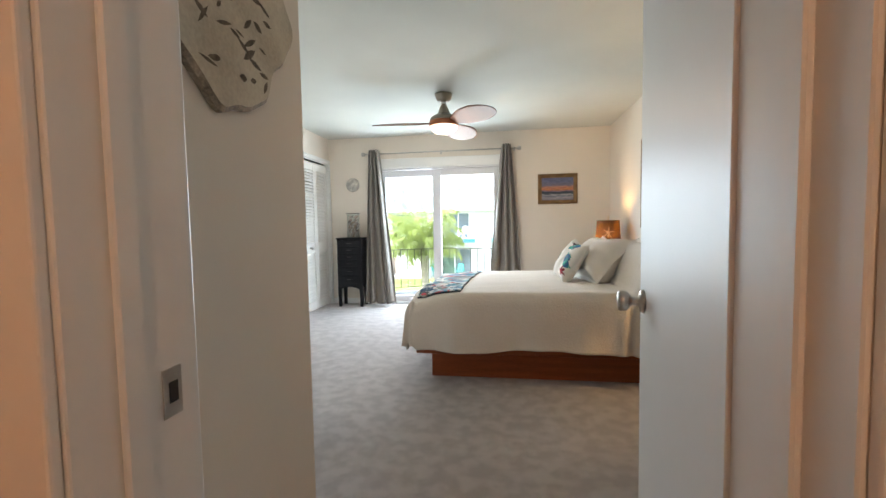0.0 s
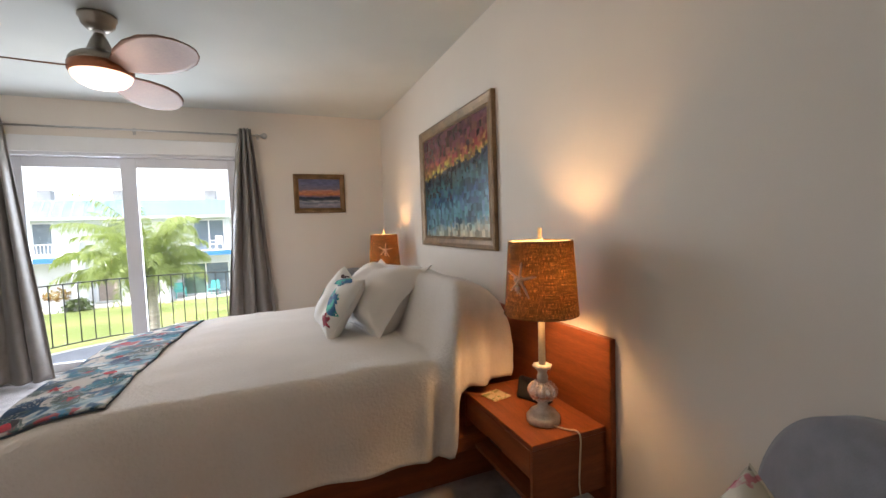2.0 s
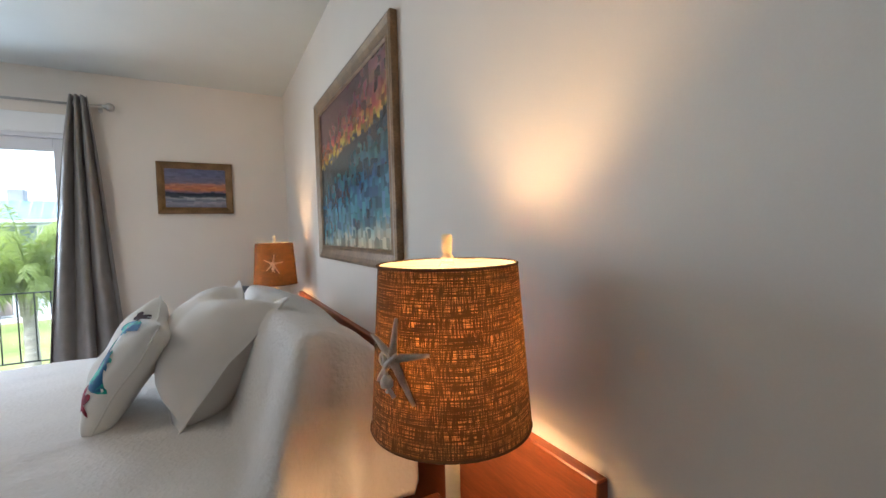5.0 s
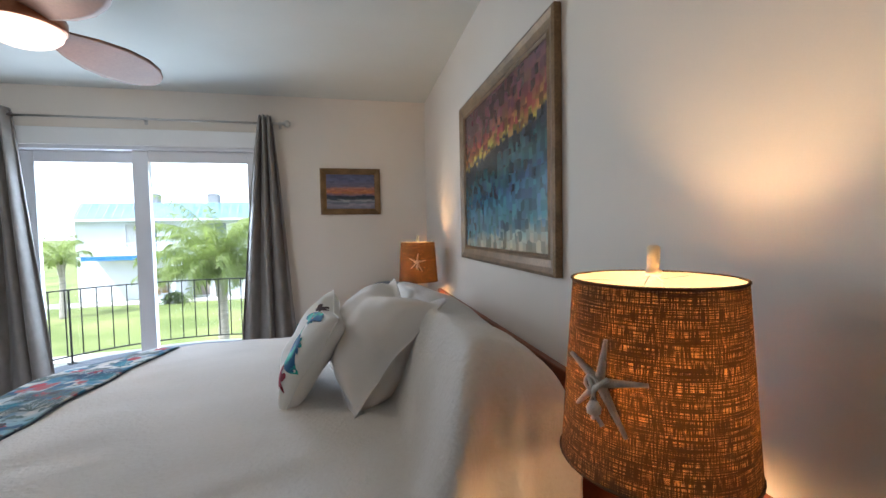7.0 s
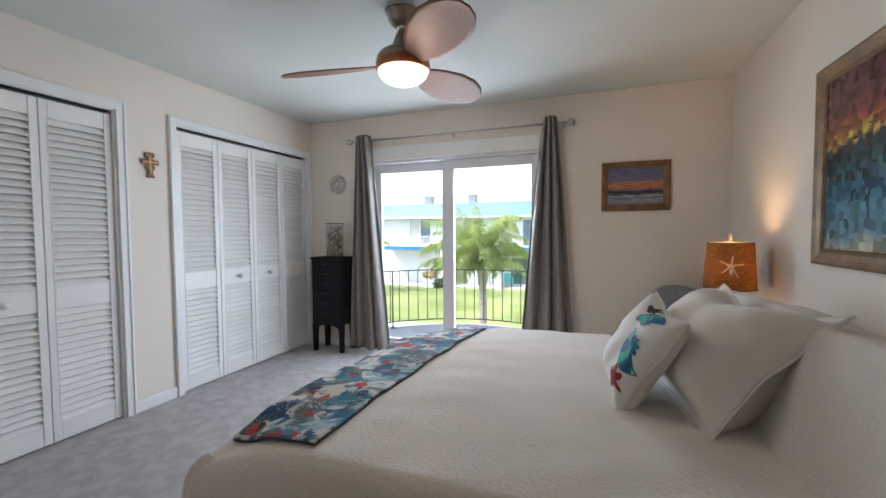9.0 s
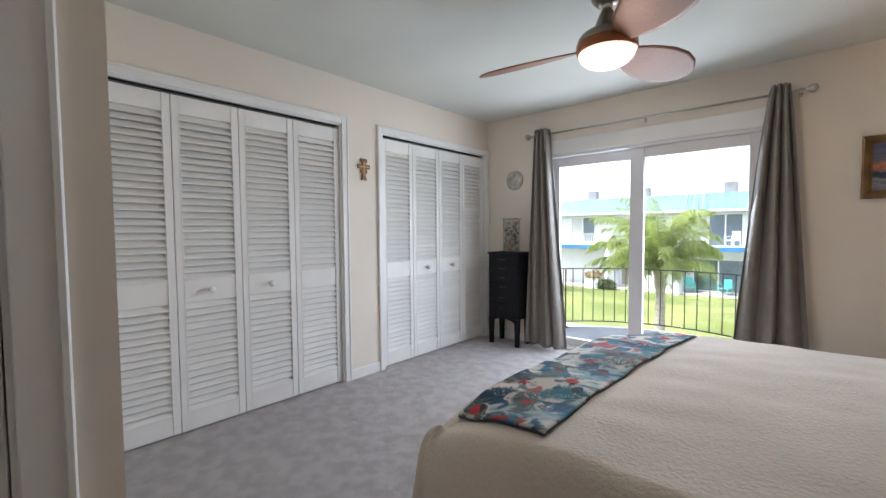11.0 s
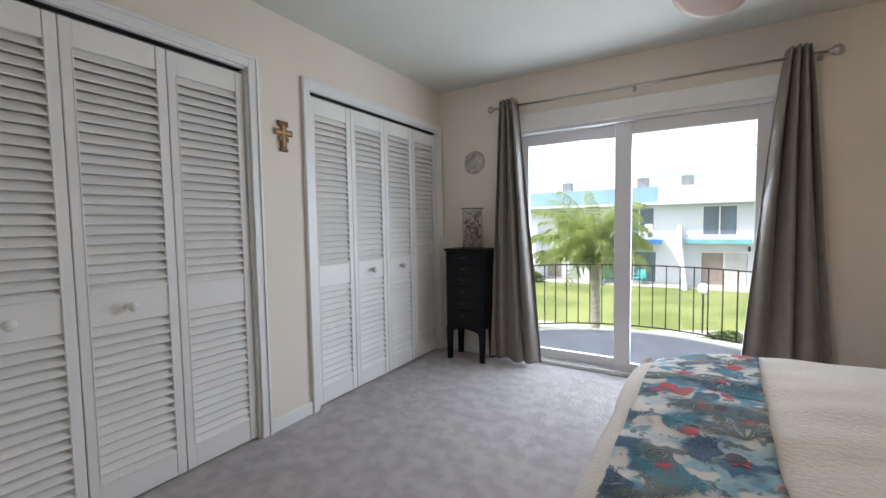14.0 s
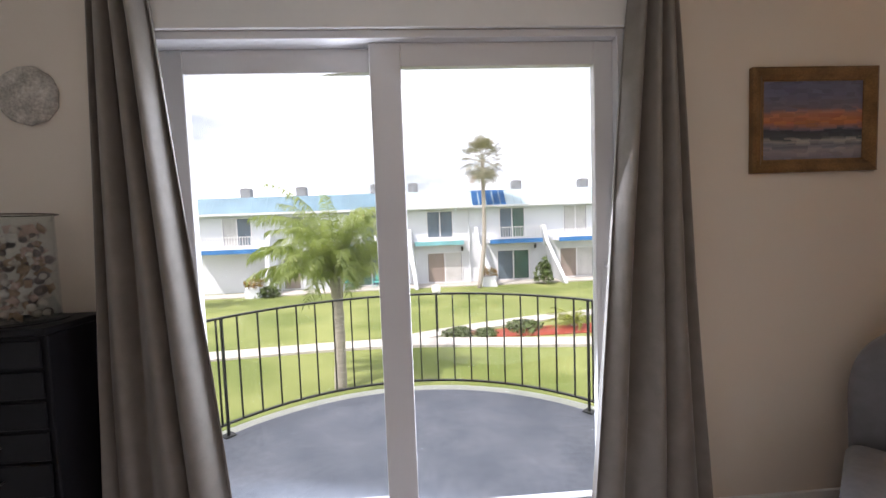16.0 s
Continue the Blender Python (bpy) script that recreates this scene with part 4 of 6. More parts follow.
def table_lamp(at, star_turn, cord):
    lp = thing("table_lamp", "lit table lamp with a burlap shade, starfish and chalky turned base", "lamp", at, turn=star_turn, group="bedside lamps")
    # the base and stem
    part("base", lathe([(0.064, 0), (0.065, 0.022), (0.060, 0.028), (0.052, 0.030), (0.050, 0.042), (0.036, 0.050), (0.022, 0.058), (0.018, 0.072), (0.022, 0.080)], 36), CHALK, lp, "chalky cream turned base", smooth=True)
    part("glass_globe", lathe([(0.022, 0.080), (0.040, 0.090, 0.7), (0.053, 0.108, 1), (0.056, 0.124, 1), (0.050, 0.142, 1), (0.034, 0.156, 0.7), (0.020, 0.162)], 72, flute=12, deep=0.0040), GLASSBALL, lp, "fluted clear glass globe", smooth=True)
    part("globe_core", rod((0, 0, 0.08), (0, 0, 0.162), 0.010), CHALK, lp, "chalky cream core")
    part("collar", lathe([(0.020, 0.162), (0.022, 0.176), (0.017, 0.192), (0.020, 0.204), (0.034, 0.216, 1), (0.036, 0.224, 1), (0.014, 0.226)], 48, flute=8, deep=0.003), CHALK, lp, "scalloped chalky collar", smooth=True)
    part("stem", rod((0, 0, 0.226), (0, 0, 0.50), 0.0135, 16), IVORY, lp, "ivory candle sleeve", smooth=True)
    part("socket", rod((0, 0, 0.50), (0, 0, 0.535), 0.017, 14), NICKEL, lp)
    # wires that carry the shade, and the finial
    hp = tube([(0.055 * math.cos(a), 0.0, 0.60 + 0.115 * math.sin(a)) for a in (math.pi * k / 14 - 0.4 for k in range(19))], 0.0016, 6)
    for k in range(3):
        a = 2 * math.pi * k / 3
        rod((0, 0, 0.705), (0.121 * math.cos(a), 0.121 * math.sin(a), 0.703), 0.0009, 6, hp)
    part("harp", hp, NICKEL, lp)
    fb = lathe([(0.011, 0.712), (0.012, 0.720), (0.008, 0.724), (0.0095, 0.730), (0.0095, 0.757), (0.006, 0.760)], 16)
    part("finial", fb, IVORY, lp, "small ivory finial", smooth=True)
    sh = part("shade", shade_mesh({(45, 21), (51, 21)}), None, lp, "brown burlap shade, glowing from within")
    lin = shade_mesh({(45, 21), (51, 21)}, -0.003, LINING)
    part("shade_lining", lin, None, sh, "cream shade lining")
    part("shade_rim", ring(0.122, 0.708, 0.0022), BURLAP, sh)
    part("shade_rim", ring(0.141, 0.428, 0.0022), BURLAP, sh)
    # starfish tied on with rope, facing the lamp's -X
    bm = bmesh.new()
    for k in range(5):
        a = radians(90 + 72 * k + 8)
        L = 0.062 if k != 2 else 0.076
        c = Vector((-0.142, 0, 0.575))
        tip = c + Vector((0.014 * abs(math.cos(a)), L * math.cos(a), L * math.sin(a)))
        tube([c + (tip - c) * s for s in (0, 0.25, 0.5, 0.75, 1)], lambda s: 0.0075 * (1 - 0.62 * s), 8, bm)
    part("starfish", bm, STAR, sh, "small dried starfish", smooth=True)
    bm = ring(0.010, 0, 0.0022, 14)
    bmesh.ops.rotate(bm, verts=bm.verts, cent=(0, 0, 0), matrix=Matrix.Rotation(radians(90), 3, 'Y'))
    bmesh.ops.translate(bm, verts=bm.verts, vec=(-0.152, 0.006, 0.575))
    tube([(-0.150, 0.012, 0.585), (-0.156, 0.0, 0.565), (-0.154, -0.006, 0.540), (-0.149, 0.006, 0.525)], 0.0032, 8, bm)
    tube([(-0.150, -0.018, 0.586), (-0.157, -0.002, 0.572), (-0.155, 0.006, 0.545), (-0.150, -0.010, 0.520)], 0.0032, 8, bm)
    lathe([(0.001, 0.533), (0.009, 0.536), (0.010, 0.544), (0.006, 0.552), (0.001, 0.554)], 12, bm, (-0.155, 0.0))
    part("rope_knot", bm, ROPE, sh, "pale rope knot", smooth=True)
    if cord:
        m = Matrix.Rotation(-radians(star_turn), 4, 'Z')
        pts = [m @ Vector(p) for p in cord]
        part("cord", tube(pts, 0.0032, 8), IVORY, lp, "pale power cord", smooth=True)
    return lp


def curve_pts(ctrl, n=24):
    out = []
    c = [Vector(p) for p in ctrl]
    c = [2 * c[0] - c[1]] + c + [2 * c[-1] - c[-2]]
    for i in range(1, len(c) - 2):
        for k in range(n // (len(c) - 3) + 1):
            t = k / (n // (len(c) - 3) + 1)
            a, b, d, e = c[i - 1], c[i], c[i + 1], c[i + 2]
            out.append(0.5 * ((2 * b) + (d - a) * t + (2 * a - 5 * b + 4 * d - e) * t * t + (3 * b - a - 3 * d + e) * t ** 3))
    out.append(c[-2])
    return out


LZ = 0.4475
table_lamp((1.235, 2.515, LZ), 23, curve_pts([(0.0, -0.06, 0.006), (0.03, -0.105, 0.005), (0.05, -0.137, 0.008), (0.055, -0.150, -0.02), (0.05, -0.151, -0.10), (0.05, -0.150, -0.22), (0.10, -0.150, -0.38)], 36))
table_lamp((1.235, 4.92, LZ), 78, None)

clock = thing("alarm_clock", "small black alarm clock on the nightstand", "clock", (1.315, 2.690, LZ), turn=20)
bm = bmesh.new()
pr = [(-0.030, 0.0), (0.034, 0.0), (0.030, 0.075), (0.006, 0.092), (-0.012, 0.088)]


lo = [bm.verts.new((a, -0.075, b)) for a, b in pr]
hi = [bm.verts.new((a, 0.075, b)) for a, b in pr]
for i in range(len(pr)):
    j = (i + 1) % len(pr)
    bm.faces.new((lo[i], lo[j], hi[j], hi[i]))
bm.faces.new(lo[::-1])
bm.faces.new(hi)
bmesh.ops.bevel(bm, geom=bm.edges[:], offset=0.004, segments=2, affect='EDGES')
part("case", bm, BLACK, clock)
fm = box(-0.001, 0.0, -0.064, 0.064, -0.032, 0.032, 0.0004, 1)
part("display", fm, surface("clock_face", (0.02, 0.022, 0.025), 0.12, spread=0.1, bump=0), clock, "dark glossy display", at=(-0.0245, 0, 0.046), turn=(0, 11, 0))

coaster = thing("coaster", "square printed coaster on the nightstand", "coaster", (1.185, 2.800, LZ), turn=12)
COAST = printed("coaster_print", (0.62, 0.48, 0.27), [((0.30, 0.28, 0.10), 6, 0.52, 0.6, False), ((0.55, 0.16, 0.06), 8, 0.62, 0.66, False)], scale=8)
part("tile", box(-0.048, 0.048, -0.048, 0.048, 0.0, 0.007, 0.003, 2), COAST, coaster)


# ---- pictures ----
GILT = surface("antique_gilt_frame", (0.23, 0.145, 0.075), 0.42, metal=0.35, spread=0.25, scale=12, fine=120, bump=0.25, depth=0.001)
BRONZE_FRAME = surface("bronze_frame", (0.20, 0.115, 0.048), 0.35, metal=0.4, spread=0.25, scale=10, fine=140, bump=0.2, depth=0.001)
SILVERBEAD = surface("silvered_bead", (0.42, 0.36, 0.28), 0.4, metal=0.5, spread=0.2, scale=30, fine=200, bump=0.2)


def frame_member(length, profile):
    """A mitred moulding along X from 0 to length; profile of (across, out), across grows inwards."""
    bm = bmesh.new()
    a = [bm.verts.new((p[0], -p[1], p[0])) for p in profile]
    b = [bm.verts.new((length - p[0], -p[1], p[0])) for p in profile]
    n = len(profile)
    for i in range(n):
        j = (i + 1) % n
        bm.faces.new((a[i], a[j], b[j], b[i]))
    bm.faces.new(a[::-1])
    bm.faces.new(b)
    return bm


def picture(name, label, m, w, h, face, frame_mat, profile, recess, beads=0.0):
    """A framed picture in its own plane: X across, Z up, facing -Y, back at Y 0."""
    pc = thing(name, label, "picture")
    pc.matrix_world = m
    fr = new("picture_frame")
    fr.parent = pc
    inner = profile[-2][0]
    for nm, length, at, turn in (("rail", w, (0, 0, 0), (0, 0, 0)), ("rail", w, (w, 0, h), (0, 180, 0)), ("stile", h, (0, 0, h), (0, 90, 0)), ("stile", h, (w, 0, 0), (0, -90, 0))):
        part(nm, frame_member(length, profile), frame_mat, fr, at=at, turn=turn)
    part("canvas", box(inner - 0.004, w - inner + 0.004, -recess, -recess + 0.004, inner - 0.004, h - inner + 0.004), face, pc, "painted canvas")
    if beads:
        bm = bmesh.new()
        k = inner - 0.010
        d = profile[-2][1] + 0.003
        for a, b, fixed, up in ((k, w - k, k, False), (k, w - k, h - k, False), (k, h - k, k, True), (k, h - k, w - k, True)):
            n = int((b - a) / beads)
            for i in range(n + 1):
                c = a + (b - a) * i / n
                x, z = (fixed, c) if up else (c, fixed)
                lathe([(0.0005, -0.004), (0.0045, 0), (0.0005, 0.004)], 5, bm)
                for v in list(bm.verts)[-15:]:
                    v.co = Vector((x + v.co.x * (0.6 if not up else 1.6), -d + v.co.y, z + v.co.z * (1.6 if not up else 0.6)))
        part("bead_moulding", bm, SILVERBEAD, fr, "silvered beaded inner moulding")
    return pc


ABSTRACT = painted("abstract_landscape", 1.0 / 0.74, [
    (0.05, (0.42, 0.36, 0.24)), (0.13, (0.30, 0.36, 0.30)), (0.20, (0.08, 0.20, 0.25)), (0.34, (0.07, 0.19, 0.26)), (0.44, (0.03, 0.09, 0.15)),
    (0.56, (0.045, 0.11, 0.11)), (0.66, (0.03, 0.045, 0.055)), (0.71, (0.05, 0.05, 0.06)), (0.735, (0.46, 0.30, 0.07)), (0.79, (0.34, 0.11, 0.05)), (0.86, (0.17, 0.05, 0.045)), (1.0, (0.10, 0.04, 0.05))],
    slant=-0.11, wobble=0.055, noise_scale=7.0, cells=29, cell_mix=0.62, stretch=(1.0, 1.0, 0.85), rough=0.2)
big = picture("painting", "large framed abstract painting of orange sky over blue land", pose(1.449, 4.398, 1.073, 0, 0, -90), 1.203, 0.888, ABSTRACT, GILT,
              [(0, 0), (0, 0.026), (0.012, 0.030), (0.030, 0.022), (0.055, 0.016), (0.066, 0.020), (0.074, 0.012), (0.074, 0)], 0.009, beads=0.017)
SEA = painted("sunset_sea", 1.0 / 0.31, [
    (0.0, (0.26, 0.22, 0.26)), (0.18, (0.16, 0.16, 0.22)), (0.30, (0.32, 0.30, 0.34)), (0.36, (0.13, 0.15, 0.20)), (0.42, (0.36, 0.36, 0.36)), (0.46, (0.05, 0.07, 0.09)),
    (0.555, (0.025, 0.035, 0.06)), (0.57, (0.14, 0.12, 0.18)), (0.66, (0.50, 0.17, 0.06)), (0.76, (0.46, 0.20, 0.13)), (0.82, (0.17, 0.15, 0.20)), (1.0, (0.12, 0.13, 0.22))],
    wobble=0.035, noise_scale=9, cells=40, cell_mix=0.18, stretch=(0.5, 1.0, 1.6), rough=0.3)
picture("painting", "small framed painting of a sunset over breaking waves", pose(0.508, YN - 0.001, 1.397, 0, 0, 0), 0.520, 0.405, SEA, BRONZE_FRAME,
        [(0, 0), (0, 0.020), (0.010, 0.024), (0.030, 0.020), (0.046, 0.010), (0.052, 0.010), (0.052, 0)], 0.006)

# ---- small things on the walls ----
plaque = thing("shell_plaque", "round pale shell plaque on the wall", "wall ornament", (-2.130, YN - 0.001, 1.742))
bm = bmesh.new()
N = 48
ringv = [[bm.verts.new((r * (1 + 0.02 * math.sin(11 * a)) * math.cos(a), -d - 0.003 * math.cos(5 * a) * (r / 0.1), r * (1 + 0.02 * math.sin(11 * a)) * math.sin(a))) for a in (2 * math.pi * i / N for i in range(N))]
         for r, d in ((0.100, 0.0), (0.100, 0.010), (0.090, 0.016), (0.060, 0.014), (0.045, 0.020), (0.020, 0.026), (0.003, 0.027))]
for lo, hi in zip(ringv, ringv[1:]):
    for i in range(N):
        bm.faces.new((lo[i], lo[(i + 1) % N], hi[(i + 1) % N], hi[i]))
bm.faces.new(ringv[-1])
part("disc", bm, surface("shell_disc", (0.52, 0.49, 0.44), 0.6, spread=0.3, scale=22, fine=120, bump=0.6, depth=0.003, second=(0.66, 0.62, 0.56)), plaque, smooth=True)

OLIVE = surface("olive_wood", (0.20, 0.085, 0.035), 0.45, spread=0.3, scale=14, fine=90, bump=0.15)
GOLD = surface("painted_gold", (0.50, 0.32, 0.12), 0.4, metal=0.3, spread=0.3, scale=40, fine=200, bump=0.2)
cross = thing("wall_cross", "small brown and gold wooden wall cross", "cross", (XL + 0.001, 3.985, 1.715))
bm = box(0, 0.012, -0.021, 0.021, -0.088, 0.088, 0.003, 1)
box(0.0005, 0.0125, -0.062, -0.021, 0.005, 0.040, 0.003, 1, bm)
box(0.0005, 0.0125, 0.021, 0.062, 0.005, 0.040, 0.003, 1, bm)
box(0, 0.0122, -0.034, 0.034, 0.058, 0.088, 0.003, 1, bm)
box(0, 0.0122, -0.034, 0.034, -0.030, 0.0, 0.003, 1, bm)
box(0, 0.0122, -0.028, 0.028, -0.088, -0.070, 0.003, 1, bm)
part("cross_body", bm, OLIVE, cross)
bm = box(0.0125, 0.014, -0.007, 0.007, -0.062, 0.060, 0.001, 1)
box(0.0126, 0.0142, -0.050, 0.050, 0.014, 0.026, 0.001, 1, bm)
part("gilt_inlay", bm, GOLD, cross, "pale gilt inlay")

STONE = surface("painted_stone_slice", (0.52, 0.45, 0.34), 0.6, spread=0.12, scale=7, fine=90, bump=0.25, depth=0.002, second=(0.62, 0.55, 0.43))
BARK = surface("rough_edge", (0.30, 0.24, 0.18), 0.8, spread=0.3, scale=30, fine=120, bump=0.6, depth=0.004)
INK = surface("engraved_brown", (0.12, 0.09, 0.06), 0.7, spread=0.4, scale=40, bump=0)
slab = thing("stone_plaque", "irregular tan stone plaque engraved with birds and leaves", "wall ornament", (XA + 0.001, 0.885, 1.70))


def slab_edge(a):
    return (0.262 + 0.03 * math.sin(2 * a + 0.6) + 0.016 * math.sin(5 * a + 1) + 0.008 * math.sin(11 * a)) * math.cos(a), \
           (0.255 + 0.03 * math.sin(3 * a) + 0.014 * math.sin(7 * a + 2) + 0.006 * math.sin(13 * a)) * math.sin(a)


bm = bmesh.new()
N = 72
rings = []
for f, d in ((1.0, 0.0), (1.0, 0.016), (0.95, 0.024)):
    rings.append([bm.verts.new((d, slab_edge(2 * math.pi * i / N)[0] * f, slab_edge(2 * math.pi * i / N)[1] * f)) for i in range(N)])
for lo, hi in zip(rings, rings[1:]):
    for i in range(N):
        bm.faces.new((lo[i], lo[(i + 1) % N], hi[(i + 1) % N], hi[i]))
part("rough_rim", bm, BARK, slab, "rough darker rim")
bm = bmesh.new()
bm.faces.new([bm.verts.new((0.0245, slab_edge(2 * math.pi * i / N)[0] * 0.955, slab_edge(2 * math.pi * i / N)[1] * 0.955)) for i in range(N)])
got = bmesh.ops.extrude_face_region(bm, geom=bm.faces[:])["geom"]
for v in got:
    if isinstance(v, bmesh.types.BMVert):
        v.co.x -= 0.012
part("face", bm, STONE, slab)
bm = bmesh.new()
rs = random.Random(5)
for k in range(46):
    cy, cz = rs.uniform(-0.13, 0.15), rs.uniform(-0.19, 0.16)
    L, a, wd = rs.uniform(0.02, 0.07), rs.uniform(-0.5, 1.2), rs.uniform(0.003, 0.010)
    pts = [(L * s, wd * math.sin(math.pi * (s + 0.5)) * sg) for s, sg in ((-0.5, 0), (-0.25, 1), (0, 1), (0.25, 1), (0.5, 0), (0.25, -1), (0, -1), (-0.25, -1))]
    bm.faces.new([bm.verts.new((0.0252 + 0.00002 * k, cy + p * math.cos(a) - q * math.sin(a), cz + p * math.sin(a) + q * math.cos(a))) for p, q in pts])
tagged(part("engraving", bm, INK, slab, "dark engraved leaves and birds"), kind="stuff")

# ---- jewellery chest and the jar on it ----
DULLPULL = surface("dull_dark_metal", (0.10, 0.095, 0.09), 0.45, metal=0.7, spread=0.2, bump=0.05)
chest = thing("jewellery_chest", "tall narrow black lacquered jewellery chest on legs", "chest", (-2.1175, 5.605, 0))
cw, cd = 0.1825, 0.122
part("carcass", box(-cw, cw, -cd + 0.006, cd, 0.285, 0.955, 0.004, 1), BLACK, chest)
part("top_board", box(-cw - 0.010, cw + 0.010, -cd - 0.010, cd + 0.002, 0.9555, 0.978, 0.006, 2), BLACK, chest)
zs = [0.330, 0.445, 0.560, 0.660, 0.755, 0.850, 0.945]
for a, b in zip(zs, zs[1:]):
    dr = part("drawer", box(-cw + 0.016, cw - 0.016, -cd - 0.004, -cd + 0.0055, a + 0.006, b - 0.004, 0.003, 1), BLACK, chest)
    hd = tube([(-0.030, -cd - 0.004, 0), (-0.028, -cd - 0.018, -0.002), (0, -cd - 0.022, -0.006), (0.028, -cd - 0.018, -0.002), (0.030, -cd - 0.004, 0)], 0.0035, 8)
    part("drawer_pull", hd, DULLPULL, dr, "small dull metal pull", at=(0, 0, (a + b) / 2 + 0.008), smooth=True)
for sx_, sy_ in ((-1, -1), (1, -1), (-1, 1), (1, 1)):
    bm = bmesh.new()
    xs, ys = sx_ * (cw - 0.024), sy_ * (cd - 0.024)
    prof = [(0.0, 0.019), (0.10, 0.019), (0.20, 0.022), (0.285, 0.024)]
    prev = None
    for z, r in prof:
        cur = [bm.verts.new((xs + a * r, ys + b * r, z)) for a, b in ((-1, -1), (1, -1), (1, 1), (-1, 1))]
        if prev:
            for i in range(4):
                bm.faces.new((prev[i], prev[(i + 1) % 4], cur[(i + 1) % 4], cur[i]))
        else:
            bm.faces.new(cur[::-1])
        prev = cur
    bm.faces.new(prev)
    part("leg", bm, BLACK, chest)
bm = bmesh.new()
n = 24
for i in range(n):
    u0, u1 = i / n, (i + 1) / n
    x0, x1 = -cw + 0.05 + u0 * (2 * cw - 0.10), -cw + 0.05 + u1 * (2 * cw - 0.10)
    dz = lambda u: 0.285 - 0.040 * (1 - math.sin(math.pi * u) ** 0.6) - 0.004
    va = [bm.verts.new(p) for p in ((x0, -cd + 0.004, 0.2845), (x1, -cd + 0.004, 0.2845), (x1, -cd + 0.004, dz(u1)), (x0, -cd + 0.004, dz(u0)))]
    vb = [bm.verts.new((v.co.x, -cd + 0.018, v.co.z)) for v in va]
    bm.faces.new(va)
    bm.faces.new(vb[::-1])
    bm.faces.new((va[2], va[3], vb[3], vb[2]))
part("scalloped_apron", bm, BLACK, chest)

jar = thing("shell_jar", "clear glass cylinder filled with pale seashells", "jar", (-2.09, 5.605, 0.978))
JGLASS = glass_material("jar_glass")
bm = lathe([(0.088, 0.004), (0.088, 0.345), (0.084, 0.345), (0.084, 0.010)], 40)
j = part("glass_wall", bm, JGLASS, jar, "clear glass", smooth=True)
j.visible_shadow = False
part("jar_foot", lathe([(0.110, 0), (0.110, 0.0035)], 40), BLACK, jar, "dark base plate")
part("jar_rim", ring(0.098, 0.347, 0.0028), surface("rim_dark", (0.10, 0.08, 0.06), 0.3, bump=0), jar, "thin dark rim", smooth=True)
SHELLS = [surface("shell_%s" % k, c, 0.5, spread=0.3, scale=60, fine=300, bump=0.3) for k, c in (("white", (0.66, 0.60, 0.52)), ("tan", (0.42, 0.30, 0.20)), ("grey", (0.22, 0.18, 0.17)), ("pink", (0.58, 0.42, 0.35)))]
rs = random.Random(11)
shell_me = []
for k in range(4):
    bm = lathe([(0.001, -0.6), (0.55, -0.45), (0.95, 0.0), (0.8, 0.45), (0.35, 0.9), (0.02, 1.3)], 12, flute=6, deep=0.06) if k % 2 == 0 else grid(
        9, 9, lambda u, v: Vector(((u - 0.5) * 1.9, (v - 0.5) * 1.7, 0.6 * (1 - (2 * u - 1) ** 2) * (1 - (2 * v - 1) ** 2) + 0.08 * math.sin(v * 25))))
    shell_me.append(link_mesh("seashell", bm, SHELLS[k], smooth=True))
shells = 0
for lay in range(12):
    for q in range(11):
        a, r = rs.uniform(0, 6.283), 0.066 * math.sqrt(rs.uniform(0.15, 1))
        s = rs.uniform(0.011, 0.019)
        ob = part("seashell", shell_me[rs.randrange(4)], None, jar, at=(r * math.cos(a), r * math.sin(a), 0.022 + lay * 0.0245 + rs.uniform(0, 0.012)), turn=(rs.uniform(0, 360), rs.uniform(0, 360), 0))
        ob.scale = (s, s, s)

# ---- curtains on a rod ----
rodt = thing("curtain_rod", "slim brushed nickel curtain rod with round finials", "curtain rod", (-0.84, 5.674, 2.162))
part("rod", rod((-1.07, 0, 0), (1.07, 0, 0), 0.0085, 14), NICKEL, rodt, smooth=True)
for s in (-1, 1):
    bm = lathe([(0.010, 0.0), (0.013, 0.004), (0.013, 0.012), (0.020, 0.018), (0.029, 0.032), (0.030, 0.042), (0.024, 0.058), (0.010, 0.066), (0.001, 0.067)], 20)
    bmesh.ops.rotate(bm, verts=bm.verts, cent=(0, 0, 0), matrix=Matrix.Rotation(radians(90 * s), 3, 'Y'))
    part("finial", bm, NICKEL, rodt, "round nickel finial", smooth=True, at=(s * 1.06, 0, 0))
for x in (-1.035, 0.02, 1.035):
    bm = rod((x, 0.004, 0), (x, 0.064, 0), 0.006, 10)
    box(x - 0.012, x + 0.012, 0.060, 0.0655, -0.03, 0.03, 0.002, 1, bm)
    part("bracket", bm, NICKEL, rodt)


